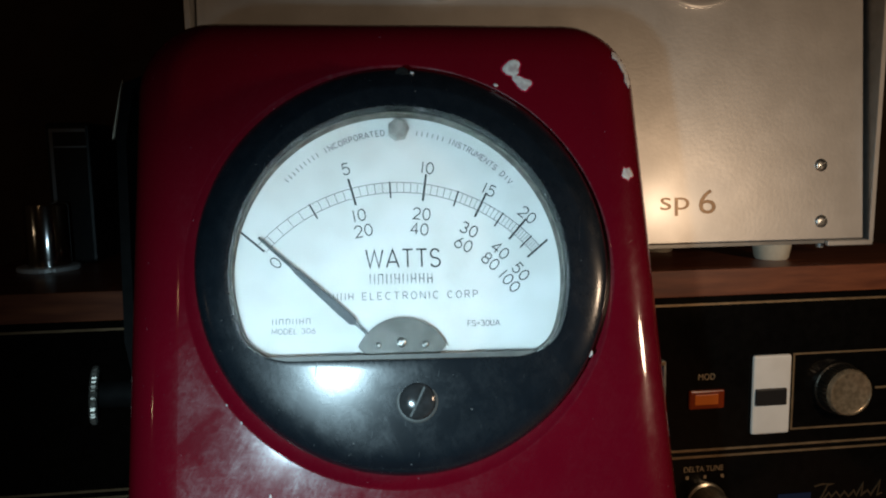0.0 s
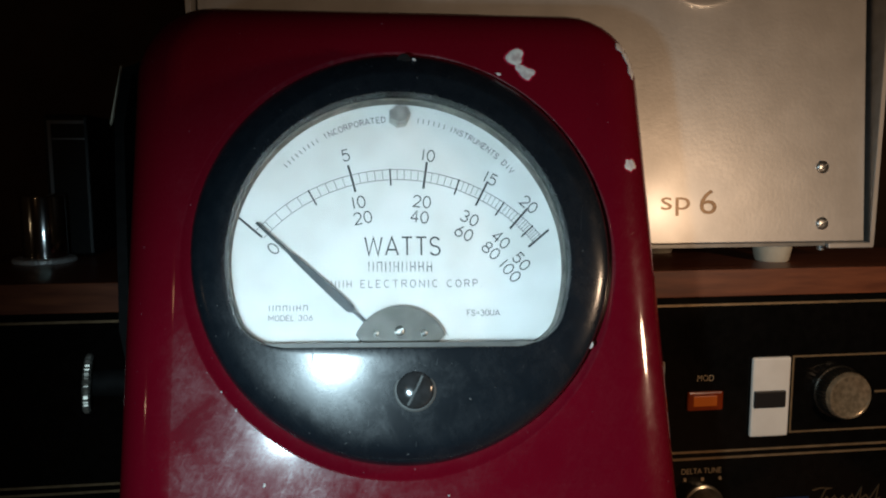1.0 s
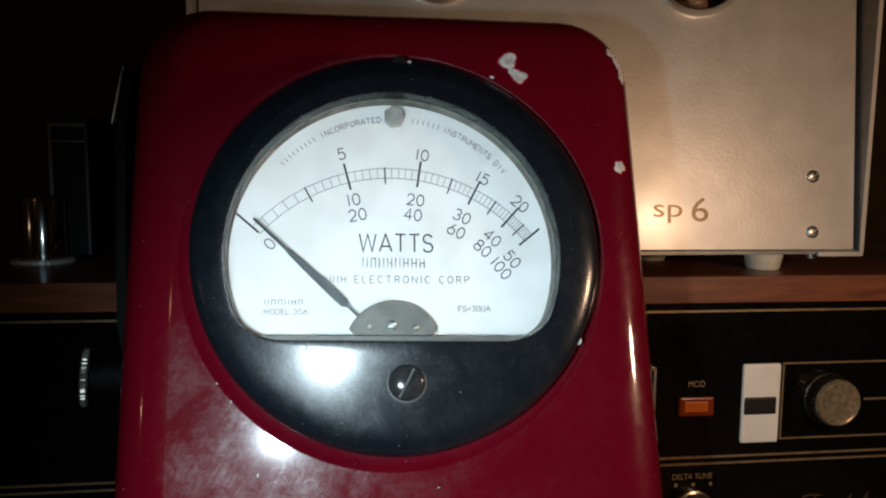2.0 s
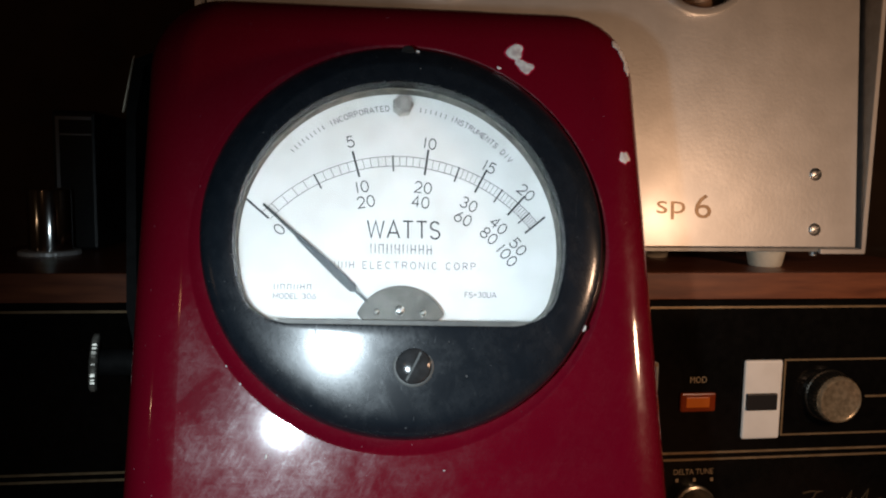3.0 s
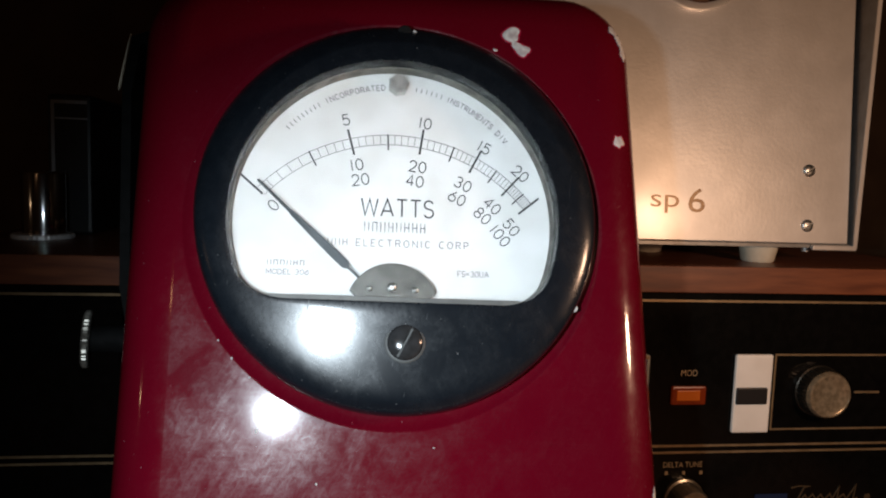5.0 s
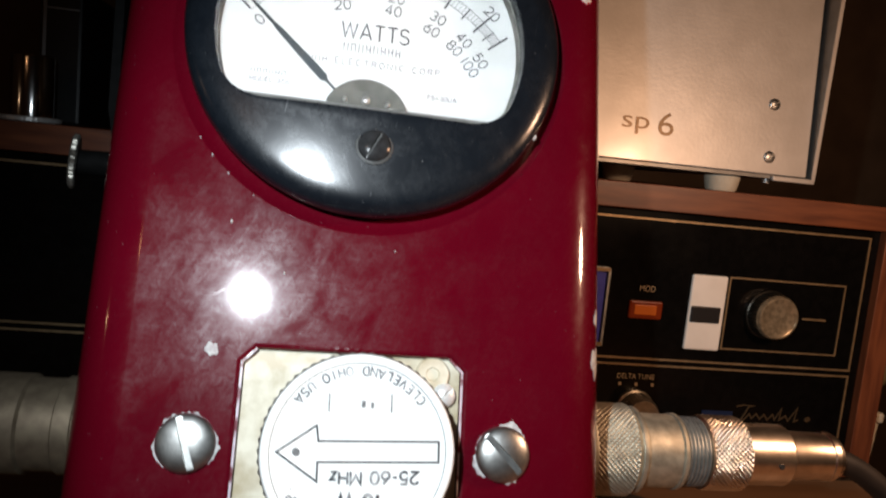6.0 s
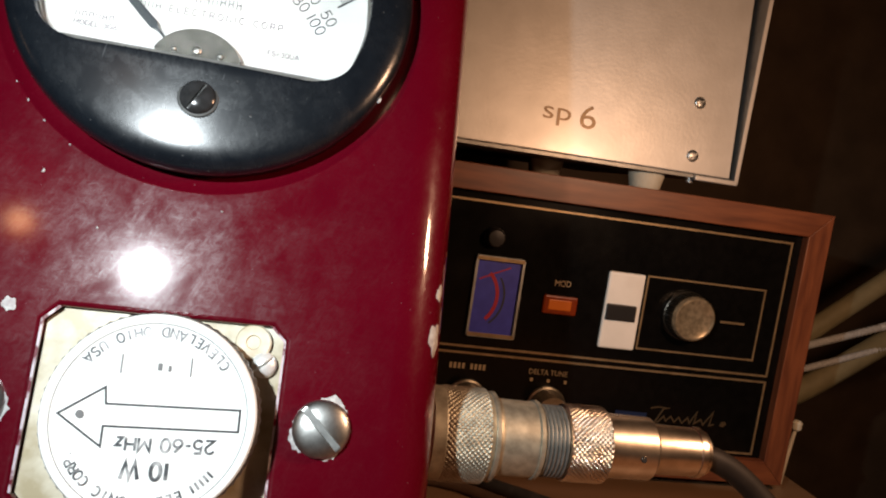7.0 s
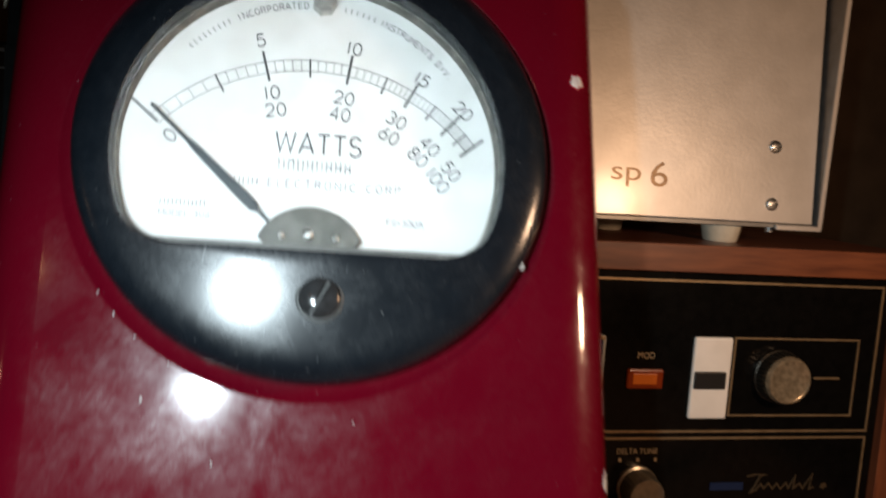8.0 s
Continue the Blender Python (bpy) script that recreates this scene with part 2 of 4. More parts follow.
def loft(rings, cap_start=True, cap_end=True, closed=True, bm=None):
    """Faces between rings of points with equal counts."""
    bm = bm or bmesh.new()
    rows = [[bm.verts.new(p) for p in ring] for ring in rings]
    n = len(rows[0])
    for a, b in zip(rows, rows[1:]):
        for i in range(n if closed else n - 1):
            j = (i + 1) % n
            bm.faces.new((a[i], a[j], b[j], b[i]))
    if cap_start:
        bm.faces.new(rows[0])
    if cap_end:
        bm.faces.new(rows[-1])
    return bm


def turned(profile, axis="y", centre=(0, 0, 0), n=48, bm=None, ripple=None, cap=True):
    """A lathe: rows of (along, radius)."""
    rings = []
    for along, r in profile:
        ring = []
        for i in range(n):
            a = 2 * math.pi * i / n
            q = r + (ripple(a, along) if ripple else 0)
            u, v = q * math.cos(a), q * math.sin(a)
            p = {"x": (along, u, v), "y": (u, along, v), "z": (u, v, along)}[axis]
            ring.append(Vector(p) + Vector(centre))
        rings.append(ring)
    return loft(rings, cap, cap, bm=bm)


def ribbon(points, width, y, thick=0.12, closed=False, bm=None):
    """A flat raised stroke in the x-z plane, front face at y, towards -y."""
    bm = bm or bmesh.new()
    pts = [Vector((p[0], p[1])) for p in points]
    n = len(pts)
    left, right = [], []
    for i, p in enumerate(pts):
        a = pts[i - 1] if (i > 0 or closed) else p
        b = pts[(i + 1) % n] if (i < n - 1 or closed) else p
        d1 = (p - a).normalized() if (p - a).length > 1e-6 else (b - p).normalized()
        d2 = (b - p).normalized() if (b - p).length > 1e-6 else d1
        t = (d1 + d2).normalized() if (d1 + d2).length > 1e-6 else d1
        nrm = Vector((-t.y, t.x))
        s = width / 2 / max(0.4, abs(nrm.dot(Vector((-d1.y, d1.x)))))
        left.append(p + nrm * s)
        right.append(p - nrm * s)
    f = [[bm.verts.new((q.x, yy, q.y)) for q in side] for yy in (y, y + thick) for side in (left, right)]
    fl, fr, bl, br = f
    for i in range(n if closed else n - 1):
        j = (i + 1) % n
        bm.faces.new((fl[i], fl[j], fr[j], fr[i]))
        bm.faces.new((bl[i], br[i], br[j], bl[j]))
        bm.faces.new((fl[i], bl[i], bl[j], fl[j]))
        bm.faces.new((fr[i], fr[j], br[j], br[i]))
    if not closed:
        for i in (0, n - 1):
            bm.faces.new((fl[i], fr[i], br[i], bl[i]))
    return bm


def plate(outline, y0, y1, bm=None, hole=None):
    """A flat plate in the x-z plane from an outline of (x, z) points, between y0 (front) and y1."""
    bm = bm or bmesh.new()
    if not hole:
        return loft([[(x, y0, z) for x, z in outline], [(x, y1, z) for x, z in outline]], bm=bm)
    n, k = len(outline), len(hole)
    for y in (y0, y1):
        a = [bm.verts.new((x, y, z)) for x, z in outline]
        b = [bm.verts.new((x, y, z)) for x, z in hole]
        edges = [bm.edges.new((a[i], a[(i + 1) % n])) for i in range(n)] + [bm.edges.new((b[i], b[(i + 1) % k])) for i in range(k)]
        bmesh.ops.triangle_fill(bm, use_beauty=True, edges=edges)
    bm.verts.ensure_lookup_table()
    for start, m in ((0, n), (n, k)):
        for i in range(m):
            j = (i + 1) % m
            v = [bm.verts[start + q] for q in (i, j)] + [bm.verts[start + n + k + q] for q in (j, i)]
            bm.faces.new(v)
    return bm


def rounded(x0, x1, z0, z1, r, n=6):
    pts = []
    for cx, cz, a0 in ((x1 - r, z1 - r, 0), (x0 + r, z1 - r, 90), (x0 + r, z0 + r, 180), (x1 - r, z0 + r, 270)):
        for i in range(n + 1):
            a = radians(a0 + 90 * i / n)
            pts.append((cx + r * math.cos(a), cz + r * math.sin(a)))
    return pts


def lettering(name, body, x, z, y, height, width, material, parent, turn=0.0, m=None):
    """Flat raised characters centred on (x, z), of the given height and width, facing -y."""
    data = bpy.data.curves.new(name, "FONT")
    data.body, data.size, data.align_x, data.align_y = body, 1.0, "CENTER", "CENTER"
    data.extrude, data.resolution_u = 0.0, 3
    tmp = bpy.data.objects.new("tmp", data)
    me = bpy.data.meshes.new_from_object(tmp)
    bpy.data.objects.remove(tmp)
    co = np.empty(len(me.vertices) * 3)
    me.vertices.foreach_get("co", co)
    co = co.reshape(-1, 3)
    lo, hi = co.min(0), co.max(0)
    u = (co[:, 0] - (lo[0] + hi[0]) / 2) / (hi[0] - lo[0]) * width
    v = (co[:, 1] - (lo[1] + hi[1]) / 2) / (hi[1] - lo[1]) * height
    c, s = math.cos(radians(turn)), math.sin(radians(turn))
    out = np.stack([x + u * c - v * s, np.full(len(u), y), z + u * s + v * c], 1) * MM
    me.vertices.foreach_set("co", out.ravel())
    me.update()
    me.name = name
    me.materials.clear()
    me.materials.append(material)
    ob = new(name, me)
    ob.parent = parent
    if m is not None:
        ob.matrix_basis = m
    return ob


def bow(cx, cz, rx, rz, a0, a1, n=14):
    return [(cx + rx * math.cos(radians(a0 + (a1 - a0) * i / n)), cz + rz * math.sin(radians(a0 + (a1 - a0) * i / n))) for i in range(n + 1)]


GLYPHS = {
    "0": (0.62, [bow(0.31, 0.5, 0.31, 0.5, 0, 360, 24)]), "1": (0.24, [[(0.12, 0), (0.12, 1)]]),
    "2": (0.62, [bow(0.31, 0.69, 0.3, 0.31, 165, -40) + [(0.02, 0), (0.62, 0)]]),
    "3": (0.6, [bow(0.28, 0.75, 0.26, 0.25, 150, -90), bow(0.28, 0.26, 0.31, 0.26, 90, -150)]),
    "4": (0.62, [[(0.46, 0), (0.46, 1), (0, 0.3), (0.62, 0.3)]]),
    "5": (0.6, [[(0.56, 1), (0.1, 1), (0.06, 0.56)] + bow(0.28, 0.33, 0.31, 0.33, 128, -150)]),
    "6": (0.62, [[(0.5, 1), (0.2, 0.62), (0.04, 0.42)], bow(0.31, 0.3, 0.31, 0.3, 0, 360, 20)]),
    "8": (0.62, [bow(0.31, 0.75, 0.26, 0.25, 0, 360, 18), bow(0.31, 0.26, 0.31, 0.26, 0, 360, 20)]),
    "W": (1.08, [[(0, 1), (0.25, 0), (0.54, 0.97), (0.83, 0), (1.08, 1)]]), "A": (0.8, [[(0, 0), (0.4, 1), (0.8, 0)], [(0.12, 0.3), (0.68, 0.3)]]),
    "T": (0.68, [[(0, 1), (0.68, 1)], [(0.34, 1), (0.34, 0)]]),
    "S": (0.62, [bow(0.31, 0.75, 0.29, 0.25, 20, 270) + bow(0.31, 0.25, 0.31, 0.25, 80, -160)]),
    "M": (0.8, [[(0, 0), (0, 1), (0.4, 0.3), (0.8, 1), (0.8, 0)]]), "O": (0.72, [bow(0.36, 0.5, 0.36, 0.5, 0, 360, 22)]),
    "D": (0.66, [[(0, 0), (0, 1), (0.25, 1)] + bow(0.25, 0.5, 0.41, 0.5, 90, -90) + [(0, 0)]]), "E": (0.55, [[(0.55, 1), (0, 1), (0, 0), (0.55, 0)], [(0, 0.5), (0.45, 0.5)]]),
    "L": (0.5, [[(0, 1), (0, 0), (0.5, 0)]]), "F": (0.52, [[(0.52, 1), (0, 1), (0, 0)], [(0, 0.5), (0.42, 0.5)]]),
    "=": (0.5, [[(0, 0.62), (0.5, 0.62)], [(0, 0.36), (0.5, 0.36)]]), "U": (0.62, [[(0, 1), (0, 0.3)] + bow(0.31, 0.3, 0.31, 0.3, 180, 360) + [(0.62, 1)]]),
    "H": (0.66, [[(0, 0), (0, 1)], [(0.66, 0), (0.66, 1)], [(0, 0.5), (0.66, 0.5)]]), "z": (0.42, [[(0, 0.62), (0.42, 0.62), (0, 0), (0.42, 0)]]),
    "C": (0.66, [bow(0.36, 0.5, 0.36, 0.5, 50, 310)]), "V": (0.7, [[(0, 1), (0.35, 0), (0.7, 1)]]), "N": (0.68, [[(0, 0), (0, 1), (0.68, 0), (0.68, 1)]]),
    "R": (0.62, [[(0, 0), (0, 1), (0.36, 1)] + bow(0.36, 0.75, 0.25, 0.25, 90, -90) + [(0, 0.5)], [(0.34, 0.5), (0.62, 0)]]),
    "P": (0.6, [[(0, 0), (0, 1), (0.35, 1)] + bow(0.35, 0.74, 0.25, 0.26, 90, -90) + [(0, 0.48)]]), ".": (0.12, [[(0.06, 0), (0.06, 0.12)]]),
    "I": (0.1, [[(0.05, 0), (0.05, 1)]]), "-": (0.35, [[(0, 0.45), (0.35, 0.45)]]), " ": (0.3, []),
}


def engraved(name, body, x, z, y, height, width, stroke, material, parent, turn=0.0, gap=0.24):
    """Even-stroked characters centred on (x, z), facing -y."""
    total = sum(GLYPHS[ch][0] for ch in body) + gap * (len(body) - 1)
    k = (width / height) / total if width else 1.0
    bm = bmesh.new()
    c, s = math.cos(radians(turn)), math.sin(radians(turn))
    pen, lift = -total / 2, 0.0
    for ch in body:
        w, lines = GLYPHS[ch]
        for line in lines:
            pts = []
            for px, pz in line:
                u, v = (pen + px) * k * height, (pz - 0.5) * height
                pts.append((x + u * c - v * s, z + u * s + v * c))
            ribbon(pts, stroke, y - lift, 0.1, bm=bm)
            lift += 0.004
        pen += w + gap
    return part(name, bm, material, parent)


def bars(x0, x1, z0, z1, y, count, bm=None, gap=0.35, skip=()):
    """A run of plain upright bars in place of a name."""
    bm = bm or bmesh.new()
    step = (x1 - x0) / count
    for i in range(count):
        if i not in skip:
            box(x0 + i * step, x0 + (i + 1 - gap) * step, y, y + 0.1, z0, z1, bm=bm)
    return bm


def strokes(x0, x1, z0, z1, y, count, w=0.2, gap=0.3, skip=(), seed=1):
    """A run of small plain stroke shapes in place of a name."""
    rng = random.Random(seed)
    bm = bmesh.new()
    step = (x1 - x0) / count
    for i in range(count):
        if i in skip:
            continue
        a, b = x0 + i * step, x0 + (i + 1 - gap) * step
        ribbon([(a, z0), (a, z1)], w, y, 0.1, bm=bm)
        ribbon([(b - w / 2, z0), (b - w / 2, z1)], w, y, 0.1, bm=bm)
        k = rng.choice((0, 1, 2))
        if k:
            z = (z0 + z1) / 2 if k == 1 else z1 - w / 2
            ribbon([(a, z), (b, z)], w, y - 0.01, 0.1, bm=bm)
    return bm


def arc_bars(cx, cz, r, a0, a1, count, h, w, y, skip=()):
    """The same run of bars bent along a circle; angles from upright, clockwise."""
    bm = bmesh.new()
    for i in range(count):
        if i in skip:
            continue
        a = radians(a0 + (a1 - a0) * i / (count - 1))
        p, q = Vector((math.sin(a), math.cos(a))), Vector((math.cos(a), -math.sin(a)))
        c = Vector((cx, cz)) + p * r
        ribbon([c - p * h / 2, c + p * h / 2], w, y, 0.1, bm=bm)
    return bm


def arc_words(body, cx, cz, r, a0, a1, h, stroke, y, material, parent, flip=False):
    """Characters along a circle; angles from upright, clockwise."""
    for i, ch in enumerate(body):
        if ch != " ":
            a = a0 + (a1 - a0) * i / (len(body) - 1)
            px, pz = cx + r * math.sin(radians(a)), cz + r * math.cos(radians(a))
            engraved("lettering", ch, px, pz, y, h, 0, stroke, material, parent, -a)


def blob(x, z, r, seed, squash=1.0, n=18, rough=0.3, jag=0.0):
    rng = random.Random(seed)
    k = [rng.uniform(-1, 1) for _ in range(6)]
    out = []
    for i in range(n):
        a = 2 * math.pi * i / n
        q = r * (1 + rough * (k[0] * math.sin(2 * a + k[1] * 3) + 0.7 * k[2] * math.sin(3 * a + k[3] * 3) + 0.5 * k[4] * math.sin(5 * a + k[5] * 3)))
        q *= 1 + rng.uniform(-jag, jag)
        out.append((x + q * math.cos(a), z + q * squash * math.sin(a)))
    return out


def slotted(name, x, z, y, r, dome, material, parent, turn=0.0, slot=True, label="", w=0.11, floor=0.5):
    """A domed screw head standing out towards -y from the plane y."""
    bm = bmesh.new()
    c, s = math.cos(radians(turn)), math.sin(radians(turn))
    levels = [-0.995, -0.96, -0.88, -0.76, -0.6, -0.42, -0.25, -w - 0.012, -w, 0, w, w + 0.012, 0.25, 0.42, 0.6, 0.76, 0.88, 0.96, 0.995]
    cols = [math.sin(radians(-90 + 180 * k / 20)) for k in range(21)]
    rows = []
    for v in levels:
        half = math.sqrt(1 - v * v)
        row = []
        for q in cols:
            u = q * half
            h = dome * (0.25 + 0.75 * math.sqrt(max(0.0, 1 - u * u - v * v)))
            if slot and abs(v) <= w:
                h = min(h, floor * dome)
            row.append(bm.verts.new((x + r * (u * c - v * s), y - h, z + r * (u * s + v * c))))
        rows.append(row)
    for a, b in zip(rows, rows[1:]):
        for k in range(20):
            bm.faces.new((a[k], a[k + 1], b[k + 1], b[k]))
    n = 40
    loft([[(x + r * math.cos(2 * math.pi * i / n), yy, z + r * math.sin(2 * math.pi * i / n)) for i in range(n)] for yy in (y - 0.25 * dome, y)], False, False, bm=bm)
    return part(name, bm, material, parent, label, smooth=50)


def tube(points, r, n=12, bm=None, ripple=0.0, pitch=1.0):
    """A round cable along smooth points."""
    P = [Vector(p) for p in points]
    fine = []
    for i in range(len(P) - 1):
        p0, p1, p2, p3 = P[max(i - 1, 0)], P[i], P[i + 1], P[min(i + 2, len(P) - 1)]
        steps = max(4, int((p2 - p1).length / (pitch if ripple else 6.0)))
        for k in range(steps):
            t = k / steps
            fine.append(0.5 * ((2 * p1) + (p2 - p0) * t + (2 * p0 - 5 * p1 + 4 * p2 - p3) * t * t + (3 * p1 - p0 - 3 * p2 + p3) * t ** 3))
    fine.append(P[-1])
    rings = []
    side = Vector((0.13, 0.2, 1))
    for i, p in enumerate(fine):
        d = (fine[min(i + 1, len(fine) - 1)] - fine[max(i - 1, 0)]).normalized()
        u = d.cross(side).normalized()
        v = d.cross(u)
        q = r + (ripple if i % 2 else 0)
        rings.append([p + u * q * math.cos(2 * math.pi * k / n) + v * q * math.sin(2 * math.pi * k / n) for k in range(n)])
    return loft(rings, bm=bm)


def at(x=0, y=0, z=0):
    return pose(x * MM, y * MM, Z0 + z * MM)


# ---- the room ----
TOP = -152.0  # table top under the dial's centre


def room():
    def slab(name, x0, x1, y0, y1, z0, z1, material, label, category):
        ob = part(name, box(x0, x1, y0, y1, z0, z1), material)
        ob.location.z = Z0
        tagged(ob, label, category, kind="structure")
    f = -Z0 * 1000
    slab("floor", -1900, 1900, -2600, 700, f - 60, f, CARPET, "dark brown carpeted floor of the room", "floor")
    slab("wall_north", -1900, 1900, 520, 600, f, f + 2400, WALL, "dark brown panelled wall behind the radio desk", "wall")
    slab("wall_south", -1900, 1900, -2600, -2520, f, f + 2400, PLASTER, "plain plastered wall of the dim room", "wall")
    slab("wall_west", -1900, -1820, -2520, 520, f, f + 2400, PLASTER, "plain plastered wall of the dim room", "wall")
    slab("wall_east", 1820, 1900, -2520, 520, f, f + 2400, PLASTER, "plain plastered wall of the dim room", "wall")
    slab("ceiling", -1900, 1900, -2600, 600, f + 2400, f + 2460, PLASTER, "plain plastered ceiling of the dim room", "ceiling")
    t = thing("table", "brown wood-veneered desk that carries the equipment", "table", at())
    part("tabletop", box(-950, 266, -260, 500, TOP - 28, TOP, 2.0), TABLE, t)
    for x in (-915, 232):
        for y in (-225, 465):
            part("leg", box(x - 25, x + 25, y - 25, y + 25, f, TOP - 28, 2.0), TABLE, t)


room()


# ---- the wattmeter ----
METER = thing("wattmeter", "chipped maroon enamelled wattmeter with round black dial, leaning back", "wattmeter",
              pose(0, 0, Z0, LEAN_BACK, 0, 0))
CASE_X, CASE_TOP, CASE_BOTTOM, CASE_BACK, EDGE = 52.9, 54.6, -129.5, 95.0, 10.6
DIAL_Y = -2.5


def case_surface(x, z):
    """The depth of the case's front skin at (x, z)."""
    mid, half = (CASE_TOP + CASE_BOTTOM) / 2, (CASE_TOP - CASE_BOTTOM) / 2
    qx, qz = abs(x) - (CASE_X - 16), abs(z - mid) - (half - 16)
    inside = 16 - (math.hypot(max(qx, 0), max(qz, 0)) + min(max(qx, qz), 0))
    over = min(max(EDGE - inside, 0.0), EDGE)
    return EDGE - math.sqrt(max(0.0, EDGE ** 2 - over ** 2))


def wattmeter_case():
    prof = [(EDGE * (1 - math.sin(radians(90 * k / 8))), EDGE * (1 - math.cos(radians(90 * k / 8)))) for k in range(9)]
    prof = [(EDGE + 0.2, 0.0)] + prof
    prof += [(0, CASE_BACK - 4), (1.2, CASE_BACK - 1.2), (4, CASE_BACK)]
    loops = []
    for inset, y in prof:
        o = rounded(-CASE_X + inset, CASE_X - inset, CASE_BOTTOM + inset, CASE_TOP - inset, max(16 - inset, 3.0), 8)
        loops.append([(x, y, z) for x, z in o])
    bm = loft(loops, cap_start=False)
    bm.verts.ensure_lookup_table()
    n = len(loops[0])
    hole = rounded(-21.4, 21.4, -100.6, -65.4, 2.6, 1)
    lip = [[bm.verts.new((x, y, z)) for x, z in rounded(-21.4 - o, 21.4 + o, -100.6 - o, -65.4 + o, 2.6 + 0.6 * o, 1)]
           for o, y in ((1.0, 0.0), (0.85, 0.02), (0.5, 0.14), (0.18, 0.42), (0.0, 0.9), (0.0, 3.0))]
    h = lip[0]
    k = len(h)
    bm.verts.ensure_lookup_table()
    edges = [bm.edges.get((bm.verts[i], bm.verts[(i + 1) % n])) for i in range(n)]
    edges += [bm.edges.new((h[i], h[(i + 1) % k])) for i in range(k)]
    # the shallow dish pressed round the dial
    m = 96
    dish = [[bm.verts.new((r * math.cos(2 * math.pi * i / m), y, r * math.sin(2 * math.pi * i / m))) for i in range(m)]
            for y, r in ((0, 41.7), (0.03, 41.55), (0.14, 41.3), (0.34, 41.0), (0.95, 39.5), (1.2, 37.4))]
    edges += [bm.edges.new((dish[0][i], dish[0][(i + 1) % m])) for i in range(m)]
    bmesh.ops.triangle_fill(bm, use_beauty=True, edges=edges)
    for a, b in zip(lip, lip[1:]):
        for i in range(k):
            bm.faces.new((a[i], a[(i + 1) % k], b[(i + 1) % k], b[i]))
    for a, b in zip(dish, dish[1:]):
        for i in range(m):
            j = (i + 1) % m
            bm.faces.new((a[i], a[j], b[j], b[i]))
    case = part("case", bm, RED, METER, "glossy maroon enamel, chipped at the edges", smooth=40)
    for f in case.data.polygons:
        if abs(f.normal.y) > 0.99995 and not any(n <= v < 2 * n for v in f.vertices):
            f.use_smooth = False
    # the pale lip of the element's opening: enamel glare painted in, with bare wear
    for run in (hole[2:5], [hole[7], *hole[0:2]]):
        part("glare_worn_lip", ribbon(run, 0.45, 0.3, 0.5), GLARE_WORN_EDGE, METER, "pale lip, painted edge glare together with wear through the paint")


TURN, TURN_AT = 1.4, (-22.0, 10.0)  # the movement sits a little turned in its bezel


def window_radius(a):
    """The dial window's outline, as a distance from the dial's centre at the angle a."""
    d = Vector((math.cos(a), math.sin(a)))
    lo, hi = 0.0, 45.0

    def inside(p):
        p = Vector((p.x - TURN_AT[0], p.y - TURN_AT[1]))
        c, s = math.cos(radians(TURN)), math.sin(radians(TURN))
        p = Vector((p.x * c - p.y * s + TURN_AT[0] + 0.8, p.x * s + p.y * c + TURN_AT[1]))
        flat = (-17.4 - p.y)
        out = math.hypot(p.x, p.y + 1.2) - 30.6
        r = 5.0
        u, v = max(out + r, 0), max(flat + r, 0)
        return math.hypot(u, v) - r if (out > -r or flat > -r) else -1
    for _ in range(40):
        mid = (lo + hi) / 2
        if inside(d * mid) < 0:
            lo = mid
        else:
            hi = mid
    return lo


def bezel_dome(r):
    return -10.2 + r * r / 416.0


